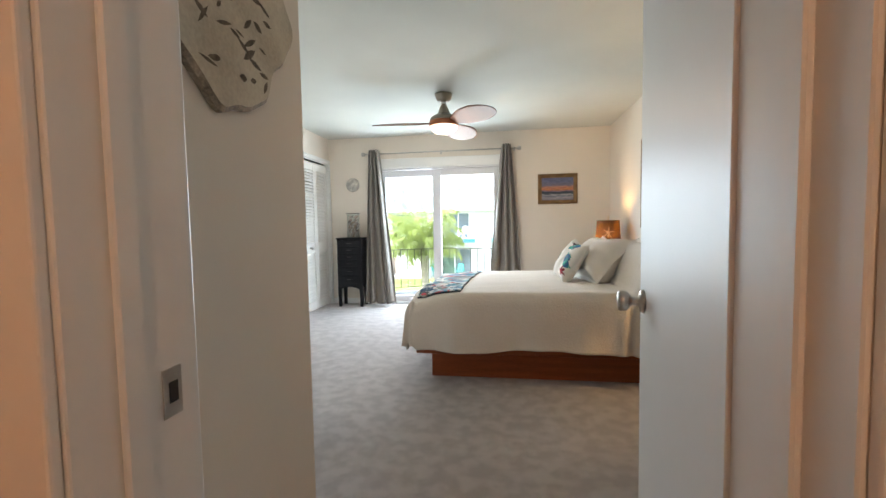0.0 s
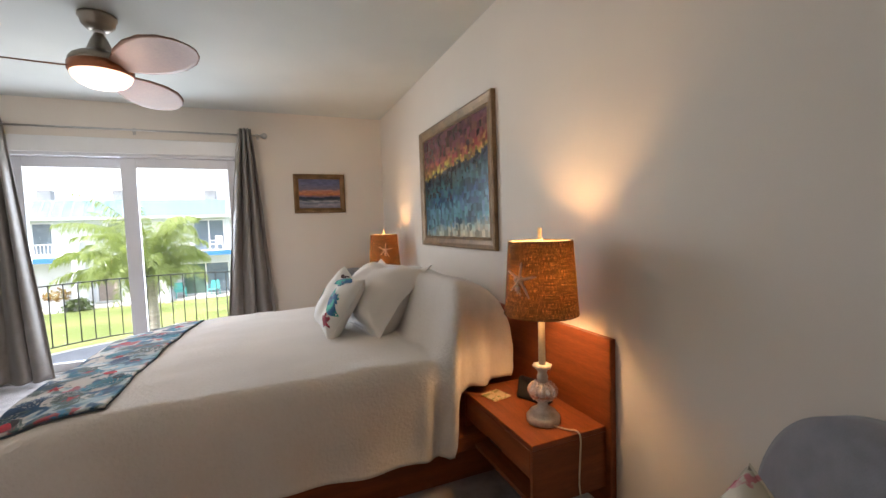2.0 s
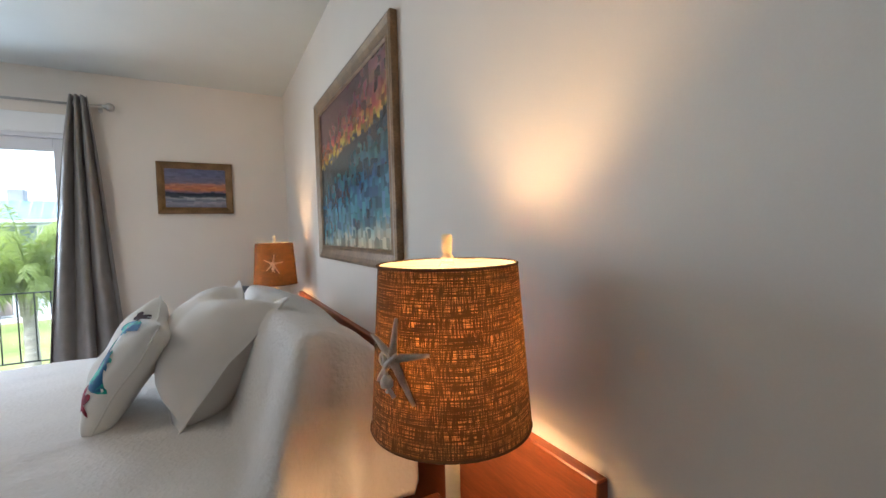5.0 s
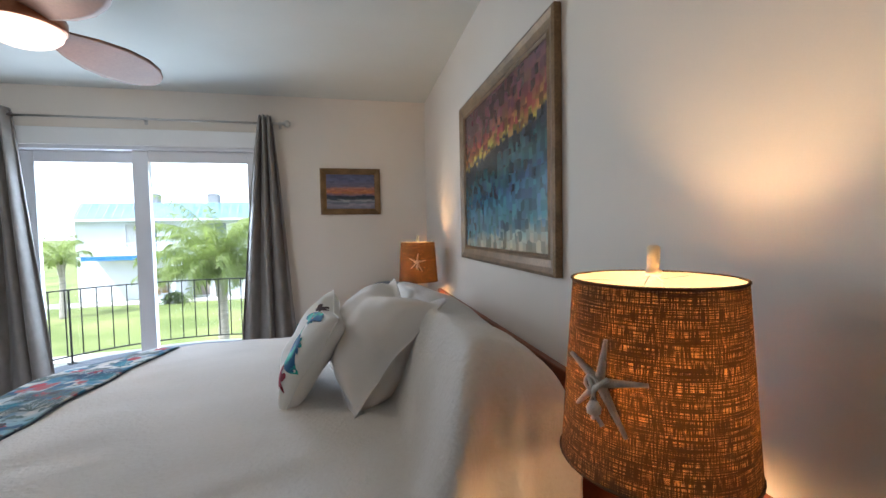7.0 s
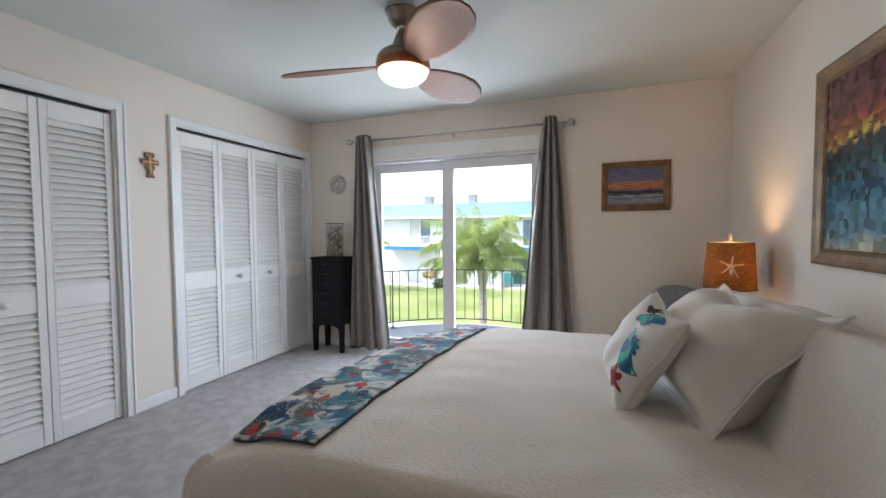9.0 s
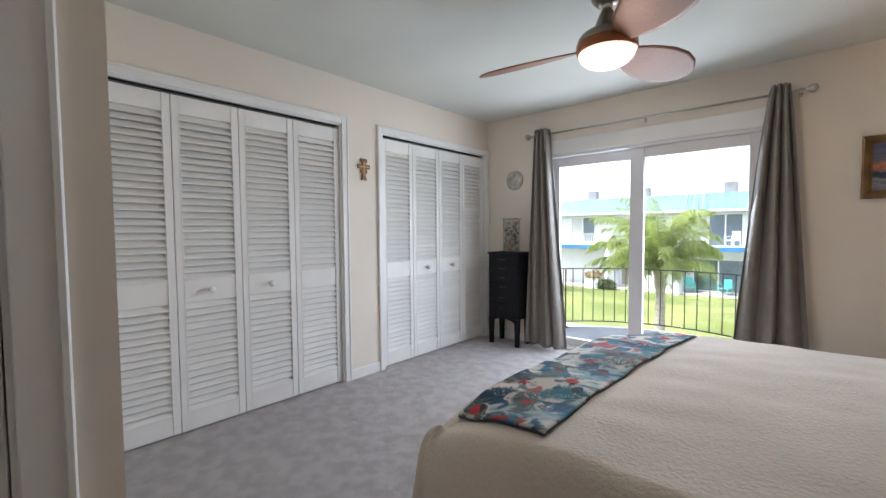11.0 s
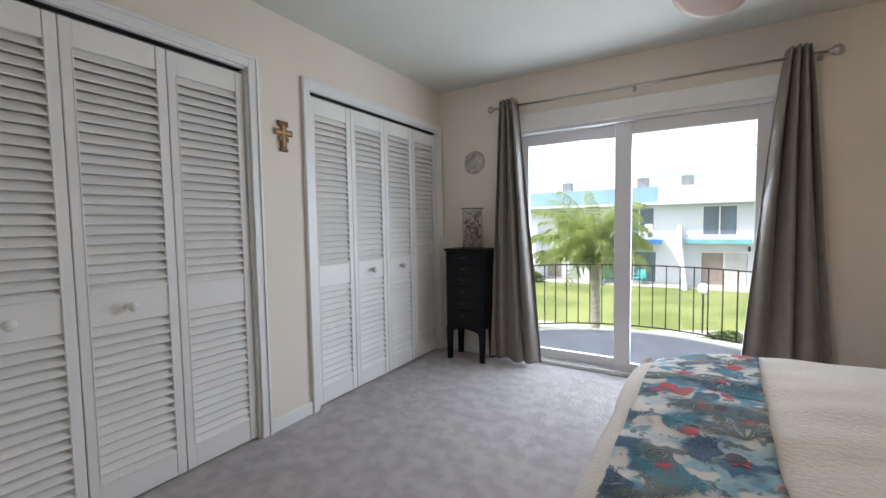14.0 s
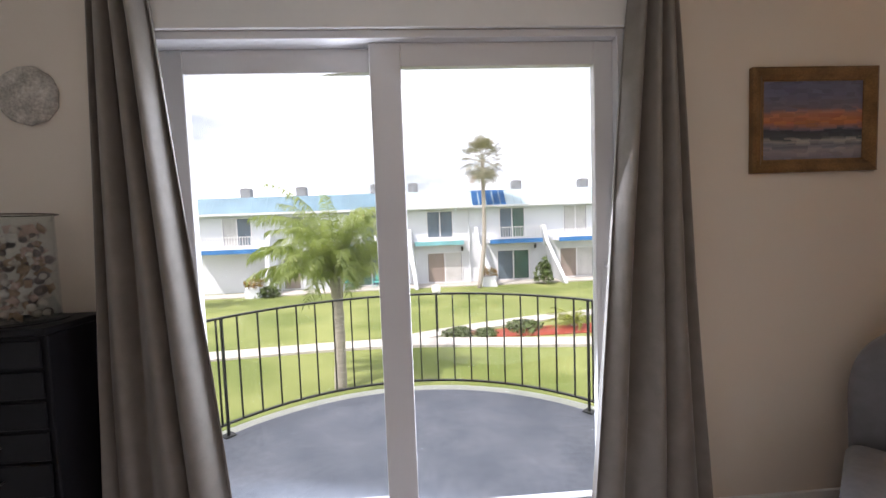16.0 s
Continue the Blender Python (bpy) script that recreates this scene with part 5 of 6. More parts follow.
def curtain(label, xt0, xt1, xb0, xb1, seed, folds=3.5, lean=0.0):
    c = thing("curtain", label, "curtain", ((xt0 + xt1) / 2, 5.672, 0), group="window curtains")
    mx = (xt0 + xt1) / 2

    def f(u, v):
        z = 2.218 - v * 2.193
        k = v ** 0.85
        x0, x1 = xt0 + (xb0 - xt0) * k, xt1 + (xb1 - xt1) * k
        wv = u + 0.04 * math.sin(2 * math.pi * u * 2 + seed) * v
        x = x0 + (x1 - x0) * wv
        amp = 0.045 - 0.012 * v
        ph = 2 * math.pi * folds * u + seed + 0.5 * math.sin(3 * v + seed)
        y = -amp * math.cos(ph) * (1 - 0.25 * math.sin(5 * u + seed)) + 0.010 * math.sin(11 * u + 4 * v + seed) * v
        x += 0.012 * math.sin(ph + 0.8) * (0.4 + v) + 0.008 * noise.noise((u * 4, v * 3, seed)) * v
        y -= 0.02 * v
        return Vector((x - mx, y, z + 0.012 * math.sin(ph) * (v > 0.98)))
    o = part("cloth", grid(150, 60, f), CURTAIN, c, smooth=True)
    s = o.modifiers.new("thickness", 'SOLIDIFY')
    s.thickness = 0.003
    for k in range(5):
        u = (k + 0.5) / 5
        bm = ring(0.020, 0, 0.004, 20)
        bmesh.ops.rotate(bm, verts=bm.verts, cent=(0, 0, 0), matrix=Matrix.Rotation(radians(90), 3, 'Y'))
        part("grommet", bm, NICKEL, c, "nickel grommet ring", at=(xt0 + (xt1 - xt0) * u - mx, 0.0, 2.162), smooth=True)
    return c


curtain("grey satin grommet curtain drawn aside by the dark chest", -1.852, -1.705, -1.965, -1.495, 0.7)
curtain("grey satin grommet curtain drawn aside by the small painting", 0.030, 0.140, -0.205, 0.300, 2.1)


# ---- upholstered chairs ----
def chair(label, at, turn):
    """Armless chair facing its own -Y: thick seat, tall back with a rounded top, four dark legs."""
    ch = thing("accent_chair", label, "chair", at, turn, group="grey accent chairs")
    bm = box(-0.285, 0.285, -0.30, 0.20, 0.215, 0.385, 0.045, 4)
    part("seat", bm, GREYCLOTH, ch, smooth=True)
    bm = bmesh.new()
    n = 40
    out = []
    for i in range(n + 1):
        a = math.pi * i / n
        out.append((0.285 * math.copysign(abs(math.cos(a)) ** 0.75, math.cos(a)), 0.53 + 0.285 * math.sin(a) ** 0.9))
    out = [(0.275, 0.30)] + out + [(-0.275, 0.30)]
    lean = lambda z: 0.245 + (z - 0.3) * 0.17
    layers = []
    for inset, d in ((0.025, -0.055), (0.0, -0.03), (0.0, 0.03), (0.025, 0.055)):
        layers.append([bm.verts.new((x * (1 - inset / 0.29), lean(z) + d, z - inset * (z > 0.4))) for x, z in out])
    for lo, hi in zip(layers, layers[1:]):
        for i in range(len(out)):
            j = (i + 1) % len(out)
            bm.faces.new((lo[i], lo[j], hi[j], hi[i]))
    for ly, fl_ in ((layers[0], True), (layers[-1], False)):
        cx, cz = 0.0, 0.55
        mid = bm.verts.new((cx, lean(cz) + (-0.075 if fl_ else 0.065), cz))
        for i in range(len(out)):
            bm.faces.new((ly[i], ly[(i + 1) % len(out)], mid))
    part("backrest", bm, GREYCLOTH, ch, "grey backrest with a rounded top", smooth=True)
    part("seat_frame", box(-0.27, 0.27, -0.27, 0.27, 0.20, 0.24, 0.006, 2), GREYCLOTH, ch)
    for sx_, sy_ in ((-0.245, -0.255), (0.245, -0.255), (-0.245, 0.245), (0.245, 0.245)):
        bm = bmesh.new()
        lo = [bm.verts.new((sx_ * 1.02 + a * 0.017, sy_ * 1.03 + b * 0.017, 0)) for a, b in ((-1, -1), (1, -1), (1, 1), (-1, 1))]
        hi = [bm.verts.new((sx_ + a * 0.025, sy_ + b * 0.025, 0.201)) for a, b in ((-1, -1), (1, -1), (1, 1), (-1, 1))]
        for i in range(4):
            bm.faces.new((lo[i], lo[(i + 1) % 4], hi[(i + 1) % 4], hi[i]))
        bm.faces.new(lo[::-1])
        bm.faces.new(hi)
        part("leg", bm, DARKWOOD, ch, "dark wooden leg")
    return ch


chair("grey upholstered armless chair with dark legs beside the nightstand", (1.03, 1.66, 0), -112)
chair("grey upholstered armless chair in the corner by the window wall", (0.81, 5.245, 0), -50)
PINKPRINT = printed("pink_floral_print", (0.58, 0.53, 0.42), [((0.55, 0.20, 0.22), 1.8, 0.56, 0.60, False), ((0.10, 0.14, 0.15), 1.4, 0.58, 0.62, False), ((0.45, 0.36, 0.24), 1.2, 0.6, 0.68, False)], scale=8)
TEALCLOTH = surface("teal_cushion_cloth", (0.10, 0.19, 0.22), 0.8, spread=0.2, scale=15, fine=400, bump=0.3)
pillow("chair_pillow", "pink and cream floral pillow leaning on the grey chair", pose(1.12, 1.76, 0.372, -18, 26, -104), 0.29, 0.30, 0.12, PINKPRINT, n=22)
pillow("chair_pillow", "teal pillow on the corner chair", pose(0.93, 5.34, 0.380, -16, 0, -50), 0.36, 0.31, 0.12, TEALCLOTH, n=22)

# ---- ceiling fan ----
BLADE = surface("satin_copper_blade", (0.235, 0.110, 0.062), 0.5, metal=0.1, spread=0.10, scale=4, fine=80, bump=0.04)
COPPER = surface("copper_band", (0.42, 0.16, 0.08), 0.3, metal=0.8, spread=0.1, bump=0.03)
PEWTER = surface("pewter_metal", (0.33, 0.29, 0.24), 0.32, metal=0.9, spread=0.1, scale=10, fine=200, bump=0.03)
fan = thing("ceiling_fan", "ceiling fan with three copper-brown blades and a lit bowl light", "ceiling fan", (-0.52, 4.0, 2.13))
Z = TOP - 2.13
part("canopy", lathe([(0.086, Z), (0.088, Z - 0.014), (0.080, Z - 0.022), (0.074, Z - 0.050), (0.052, Z - 0.074), (0.030, Z - 0.080)], 36), PEWTER, fan, "pewter ceiling canopy", smooth=True)
part("ball_joint", lathe([(0.012, Z - 0.098), (0.027, Z - 0.092), (0.029, Z - 0.084), (0.020, Z - 0.076)], 24), TRIM, fan, "white collar", smooth=True)
part("downrod", rod((0, 0, Z - 0.14), (0, 0, Z - 0.08), 0.012, 14), PEWTER, fan, smooth=True)
part("motor_housing", lathe([(0.140, 0.014), (0.140, 0.034), (0.126, 0.056), (0.098, 0.074), (0.066, 0.082), (0.058, 0.102), (0.040, 0.150), (0.022, 0.185), (0.013, 0.190)], 44), PEWTER, fan, "pewter motor housing", smooth=True)
part("copper_ring", lathe([(0.130, -0.030), (0.140, -0.032), (0.146, -0.022), (0.146, 0.014), (0.138, 0.020)], 44), COPPER, fan, "copper-coloured ring", smooth=True)
BOWL = bpy.data.materials.new("lit_opal_glass")
BOWL.use_nodes = True
bb = BOWL.node_tree.nodes["Principled BSDF"]
bb.inputs["Base Color"].default_value = (0.85, 0.8, 0.72, 1)
bb.inputs["Roughness"].default_value = 0.25
bb.inputs["Emission Color"].default_value = (1.0, 0.70, 0.47, 1)
bb.inputs["Emission Strength"].default_value = 0.85
bw = part("glass_bowl", lathe([(0.134, -0.026), (0.136, -0.036), (0.128, -0.058), (0.106, -0.080), (0.072, -0.096), (0.036, -0.103), (0.001, -0.105)], 44), BOWL, fan, "lit opal glass bowl", smooth=True)
bw.visible_shadow = False


def blade_mesh():
    prof = [(0.10, 0.034, -0.034), (0.16, 0.062, -0.058), (0.26, 0.100, -0.104), (0.38, 0.122, -0.138), (0.50, 0.120, -0.146), (0.60, 0.094, -0.124), (0.665, 0.055, -0.084), (0.700, 0.005, -0.036)]

    def f(u, v):
        k = u * (len(prof) - 1)
        i = min(int(k), len(prof) - 2)
        t = k - i
        r, a, b = (prof[i][q] + (prof[i + 1][q] - prof[i][q]) * t for q in range(3))
        s = b + (a - b) * v
        tw = -radians(19 - 4 * u)
        return Vector((r, s * math.cos(tw), s * math.sin(tw) - 0.022 * u))
    bm = grid(40, 14, f)
    return link_mesh("fan_blade", bm, BLADE, smooth=True)


BLADE_ME = blade_mesh()
for a in (192, 73, 317):
    o = part("fan_blade", BLADE_ME, None, fan, "satin copper-brown blade", at=(0, 0, 0.004), turn=(0, 0, a))
    s = o.modifiers.new("thickness", 'SOLIDIFY')
    s.thickness = 0.007


# ---- outside: own building's shell, balcony ----
GZ = -2.70
# white stucco with the facade's bluish shade put into its base colour
STUCCO = surface("shade_toned_stucco", (0.63, 0.66, 0.70), 0.85, spread=0.05, scale=0.8, fine=30, bump=0.2, depth=0.005)
DECKPAINT = surface("blue_grey_deck_paint", (0.20, 0.225, 0.27), 0.7, spread=0.14, scale=3.0, fine=26, bump=0.25, depth=0.003, second=(0.26, 0.28, 0.32))
DECKEDGE = surface("pale_deck_edge", (0.60, 0.62, 0.52), 0.7, spread=0.08, scale=4, fine=60, bump=0.1)
IRON = surface("dark_iron", (0.025, 0.028, 0.024), 0.5, metal=0.4, spread=0.2, bump=0.05)
# unseen roof and eave, added to keep sun off the room and deck
bm = box(-12, 1.7, -2.4, 6.45, TOP + 0.2, TOP + 0.42)
structure("roof", bm, STUCCO, "unseen flat roof, its eave added to shade the balcony", "roof")
bm = box(-12, -3.4, 5.74, 5.94, GZ, TOP + 0.2)
box(1.6, 12, 5.74, 5.94, GZ, TOP + 0.2, bm=bm)
box(-3.4, 1.6, 5.74, 5.945, GZ, -0.251, bm=bm)
structure("wall_outer", bm, STUCCO, "white stucco outer wall of the building", "wall")
bm = box(1.6, 1.75, -2.4, 5.74, 0, TOP + 0.2)
box(-3.55, -3.4, -2.4, 5.74, 0, TOP + 0.2, bm=bm)
box(-3.4, 1.6, -2.4, -2.2, 0, TOP + 0.2, bm=bm)
structure("wall_shell", bm, STUCCO, "plain outer walls that close the flat", "wall")

BCX, BCY, BR = -0.87, 5.76, 1.545
balcony = thing("balcony", "half-round balcony with a blue-grey painted floor and iron railing", "balcony", (BCX, BCY, 0))


def half_disc(r0, r1, z0, z1, n=56):
    """A half ring (r0 above zero) or half disc, from wall to wall."""
    bm = bmesh.new()
    lim = math.asin(0.185 / r1)
    an = [lim + (math.pi - 2 * lim) * i / n for i in range(n + 1)]
    if r0 <= 0:
        top = [bm.verts.new((r1 * math.cos(a), r1 * math.sin(a), z1)) for a in an]
        bot = [bm.verts.new((r1 * math.cos(a), r1 * math.sin(a), z0)) for a in an]
        bm.faces.new(top)
        bm.faces.new(bot[::-1])
        for i in range(n):
            bm.faces.new((bot[i], bot[i + 1], top[i + 1], top[i]))
        return bm
    for i in range(n):
        q = [bm.verts.new((r * math.cos(a), r * math.sin(a), z)) for a in (an[i], an[i + 1]) for r in (r0, r1) for z in (z0, z1)]
        for f in ((0, 1, 3, 2), (4, 6, 7, 5), (0, 4, 5, 1), (2, 3, 7, 6), (1, 5, 7, 3), (0, 2, 6, 4)):
            bm.faces.new([q[k] for k in f])
    bmesh.ops.remove_doubles(bm, verts=bm.verts, dist=1e-5)
    return bm


part("deck", half_disc(0, BR + 0.01, -0.16, -0.035), DECKPAINT, balcony)
part("deck_edge", half_disc(BR + 0.012, BR + 0.10, -0.17, -0.036), DECKEDGE, balcony, "pale painted deck edge")


def arc_bar(r, z, w, h, n=64):
    bm = half_disc(r - w / 2, r + w / 2, z - h / 2, z + h / 2, n)
    return bm


rail = part("top_rail", arc_bar(BR, 0.715, 0.028, 0.012), IRON, balcony, "dark iron top rail")
part("bottom_rail", arc_bar(BR, 0.045, 0.024, 0.011), IRON, balcony, "dark iron bottom rail")
bal = link_mesh("baluster", box(-0.0048, 0.0048, -0.0048, 0.0048, 0.046, 0.712), IRON)
count = 35
for i in range(1, count):
    a = 0.12 + (math.pi - 0.24) * i / count
    part("baluster", bal, None, balcony, at=(BR * math.cos(a), BR * math.sin(a), 0), turn=(0, 0, math.degrees(a)))
for a in (0.12, 0.72, 2.42, math.pi - 0.12):
    bm = box(-0.008, 0.008, -0.008, 0.008, -0.034, 0.714, 0.002, 1)
    box(-0.035, 0.035, -0.035, 0.035, -0.0345, -0.026, 0.003, 1, bm)
    part("post", bm, IRON, balcony, at=(BR * math.cos(a), BR * math.sin(a), 0), turn=(0, 0, math.degrees(a)))

# ---- outside: lawn, paths and planting ----
LAWN = surface("sunlit_lawn", (0.15, 0.20, 0.040), 0.95, spread=0.22, scale=0.35, fine=18, bump=0.6, depth=0.03, second=(0.22, 0.25, 0.075), mix=(0.38, 0.66))
CONCRETE = surface("pale_concrete", (0.46, 0.44, 0.40), 0.9, spread=0.10, scale=1.2, fine=40, bump=0.2)
MULCH = surface("red_mulch", (0.30, 0.055, 0.030), 0.95, spread=0.4, scale=14, fine=40, bump=0.8, depth=0.03)
bm = grid(60, 60, lambda u, v: Vector(((u - 0.5) * 160, 5.97 + v * 120, GZ + 0.05 * noise.noise((u * 20, v * 18, 0)))))
structure("ground", bm, LAWN, "sunlit mown lawn between two-storey buildings", "lawn")
bm = box(-900, 900, -900, 900, GZ - 1.2, GZ - 0.30)
structure("ground_far", bm, LAWN, "wide grassy ground reaching the horizon", "ground")


def ribbon(ctrl, w, z0, z1):
    pts = curve_pts([(x, y, 0) for x, y in ctrl], 60)
    bm = bmesh.new()
    rows = []
    for k, p in enumerate(pts):
        d = (pts[min(k + 1, len(pts) - 1)] - pts[max(k - 1, 0)]).normalized()
        s = Vector((-d.y, d.x, 0)) * w / 2
        rows.append([bm.verts.new((p.x + s.x * a, p.y + s.y * a, z)) for a, z in ((-1, z0), (-1, z1), (1, z1), (1, z0))])
    for lo, hi in zip(rows, rows[1:]):
        for i in range(3):
            bm.faces.new((lo[i], lo[i + 1], hi[i + 1], hi[i]))
    return bm


structure("path_1", ribbon([(-22, 16.2), (-12, 16.8), (-7.3, 17.35), (-1.8, 17.75), (3.1, 17.0), (9, 16.2), (20, 15.5)], 0.85, GZ - 0.1, GZ + 0.075), CONCRETE, "pale concrete garden path across the lawn", "path")
structure("path_2", ribbon([(-1.6, 18.0), (-0.2, 18.7), (1.7, 19.45), (4.2, 20.2), (8, 20.9), (16, 21.2)], 0.80, GZ - 0.1, GZ + 0.07), CONCRETE, "pale concrete garden path branching off", "path")
structure("path_3", ribbon([(-30, 29.4), (-12, 29.6), (-2, 30.2), (12, 30.2), (30, 30.2)], 1.6, GZ - 0.1, GZ + 0.06), CONCRETE, "pale concrete terrace strip along the building", "path")


def blob(cx, cy, rx, ry, z, h, seed, n=40):
    bm = bmesh.new()
    rows = []
    for f, zz in ((1.0, z - 0.1), (1.0, z), (0.8, z + h * 0.7), (0.4, z + h)):
        rows.append([bm.verts.new((cx + rx * f * (1 + 0.16 * math.sin(3 * a + seed) + 0.07 * math.sin(7 * a)) * math.cos(a), cy + ry * f * (1 + 0.12 * math.sin(2 * a + seed)) * math.sin(a), zz)) for a in (2 * math.pi * i / n for i in range(n))])
    for lo, hi in zip(rows, rows[1:]):
        for i in range(n):
            bm.faces.new((lo[i], lo[(i + 1) % n], hi[(i + 1) % n], hi[i]))
    bm.faces.new(rows[-1])
    return bm


structure("mulch_bed", blob(4.6, 18.45, 4.0, 0.62, GZ + 0.02, 0.06, 0.5), MULCH, "red mulch planting bed between the paths", "planting bed")

FROND = surface("palm_frond_green", (0.22, 0.30, 0.09), 0.55, spread=0.35, scale=5, fine=40, bump=0.1, second=(0.36, 0.42, 0.17))
FANLEAF = surface("fan_palm_leaf", (0.27, 0.28, 0.16), 0.65, spread=0.35, scale=5, fine=40, bump=0.1, second=(0.38, 0.36, 0.24))
f_nt = FROND.node_tree
f_tl, f_mx = f_nt.nodes.new("ShaderNodeBsdfTranslucent"), f_nt.nodes.new("ShaderNodeMixShader")
f_tl.inputs["Color"].default_value, f_mx.inputs["Fac"].default_value = (0.36, 0.46, 0.10, 1), 0.45
f_nt.links.new(f_nt.nodes["Principled BSDF"].outputs["BSDF"], f_mx.inputs[1])
f_nt.links.new(f_tl.outputs["BSDF"], f_mx.inputs[2])
f_nt.links.new(f_mx.outputs["Shader"], f_nt.nodes["Material Output"].inputs["Surface"])
TRUNK = surface("palm_trunk", (0.36, 0.33, 0.29), 0.9, spread=0.2, scale=4, fine=30, bump=0.6, depth=0.02, stretch=(1, 1, 5))
SHRUB = surface("shrub_leaf", (0.08, 0.12, 0.03), 0.7, spread=0.35, scale=8, fine=60, bump=0.2)
CROTON = surface("croton_leaf", (0.42, 0.16, 0.03), 0.65, spread=0.5, scale=6, fine=60, bump=0.2, second=(0.30, 0.26, 0.05))


def feather_frond(bm, base, az, rise, length, droop, rs, leaflets=46, leaf=0.42):
    """An arching rib with hanging leaflets on both sides."""
    pts = []
    p, el = Vector(base), rise
    n = 14
    d0 = Vector((math.cos(az), math.sin(az), 0))
    for k in range(n + 1):
        pts.append(p + Vector((-0.28 * (k / n) ** 2, 0, 0)))
        p = p + (d0 * math.cos(el) + Vector((0, 0, math.sin(el)))) * length / n
        el -= droop / n * (0.4 + 1.4 * k / n)
    tube(pts, lambda s: 0.022 * (1 - 0.85 * s), 4, bm)
    side = Vector((-d0.y, d0.x, 0))
    for i in range(leaflets):
        s = 0.12 + 0.88 * i / leaflets
        k = min(int(s * n), n - 1)
        q = pts[k].lerp(pts[k + 1], s * n - k)
        along = (pts[k + 1] - pts[k]).normalized()
        L = leaf * (0.45 + 0.55 * math.sin(math.pi * min(1, s * 0.95 + 0.1))) * rs.uniform(0.8, 1.15)
        for sg in (-1, 1):
            d = (side * sg * 0.8 + along * 0.55 + Vector((0, 0, rs.uniform(-0.7, 0.45)))).normalized()
            tip = q + d * L * rs.uniform(0.7, 1) + Vector((0, 0, -0.62 * L))
            mid = q + d * L * 0.55 + Vector((0, 0, -0.12 * L))
            w = along * 0.010
            v = [bm.verts.new(c) for c in (q - w * 0.5, mid - w, tip, mid + w, q + w * 0.5)]
            bm.faces.new(v)


def feather_palm(at, trunk_h, label, seed, fronds=22, length=2.0):
    rs = random.Random(seed)
    tr = thing("palm_tree", label, "palm tree", at)
    pts = [Vector((0.04 * math.sin(2.2 * s) , 0.03 * math.sin(3 * s), -0.1 + s * (trunk_h + 0.1))) for s in (k / 12 for k in range(13))]
    part("trunk", tube(pts, lambda s: 0.155 - 0.045 * s + 0.008 * math.sin(40 * s), 14), TRUNK, tr, "pale ringed trunk", smooth=True)
    bm = bmesh.new()
    top = pts[-1]
    for k in range(9):
        a = k * 2.4
        tube([top + Vector((0.10 * math.cos(a), 0.10 * math.sin(a), -0.45)), top + Vector((0.13 * math.cos(a), 0.13 * math.sin(a), -0.05)), top + Vector((0.24 * math.cos(a), 0.24 * math.sin(a), 0.22))], lambda s: 0.045 * (1 - 0.5 * s), 6, bm)
    part("crownshaft", bm, TRUNK, tr, "brown leaf bases")
    for k in range(fronds):
        bm = bmesh.new()
        az = k * 2.39996 + rs.uniform(-0.2, 0.2)
        rise = radians(88 - 66 * (k / fronds) ** 1.3 + rs.uniform(-8, 8))
        feather_frond(bm, top + Vector((0.05 * math.cos(az), 0.05 * math.sin(az), 0.05)), az, rise, length * (1 - 0.42 * k / fronds) * rs.uniform(0.85, 1.1), radians(rs.uniform(75, 125)), rs, 80, 0.38)
        part("frond", bm, FROND, tr)
    return tr


feather_palm((-2.80, 14.2, GZ), 2.72, "feathery green palm tree standing on the lawn by the path", 3, 54, 2.55)
feather_palm((-13.2, 25.5, GZ), 2.6, "feathery green palm tree at the building's far end", 8, 16, 2.3)


def fan_palm(at, trunk_h, seed, label):
    rs = random.Random(seed)
    tr = thing("fan_palm_tree", label, "palm tree", at)
    pts = [Vector((0.42 * math.sin(math.pi * 0.5 * min(1, s * 1.9)), 0, -0.1 + s * (trunk_h + 0.1))) for s in (k / 14 for k in range(15))]
    part("trunk", tube(pts, lambda s: 0.14 - 0.03 * s, 12), TRUNK, tr, "tall slim trunk", smooth=True)
    top = pts[-1]
    for k in range(46):
        bm = bmesh.new()
        az = k * 2.39996
        el = radians(86 - 160 * k / 46)
        d = Vector((math.cos(az) * math.cos(el), math.sin(az) * math.cos(el), math.sin(el)))
        stem = top + d * rs.uniform(0.8, 1.05)
        rod(top, stem, 0.016, 5, bm, 0.010)
        sd = d.cross(Vector((0, 0, 1)))
        sd = sd.normalized() if sd.length > 0.01 else Vector((1, 0, 0))
        up = sd.cross(d).normalized()
        for q in range(19):
            a = radians(-105 + 210 * q / 18)
            dd = (d * math.cos(a) + sd * math.sin(a) + up * 0.15).normalized()
            L = rs.uniform(0.62, 0.88)
            side = dd.cross(up).normalized() * 0.024
            tip = stem + dd * L + Vector((0, 0, -0.22 * L))
            mid = stem + dd * L * 0.5
            bm.faces.new([bm.verts.new(c) for c in (stem, mid - side, tip, mid + side)])
        part("fan_leaf", bm, FANLEAF, tr)
    return tr


fan_palm((2.85, 28.6, GZ), 7.6, 4, "tall slim fan palm with a round grey-green crown")


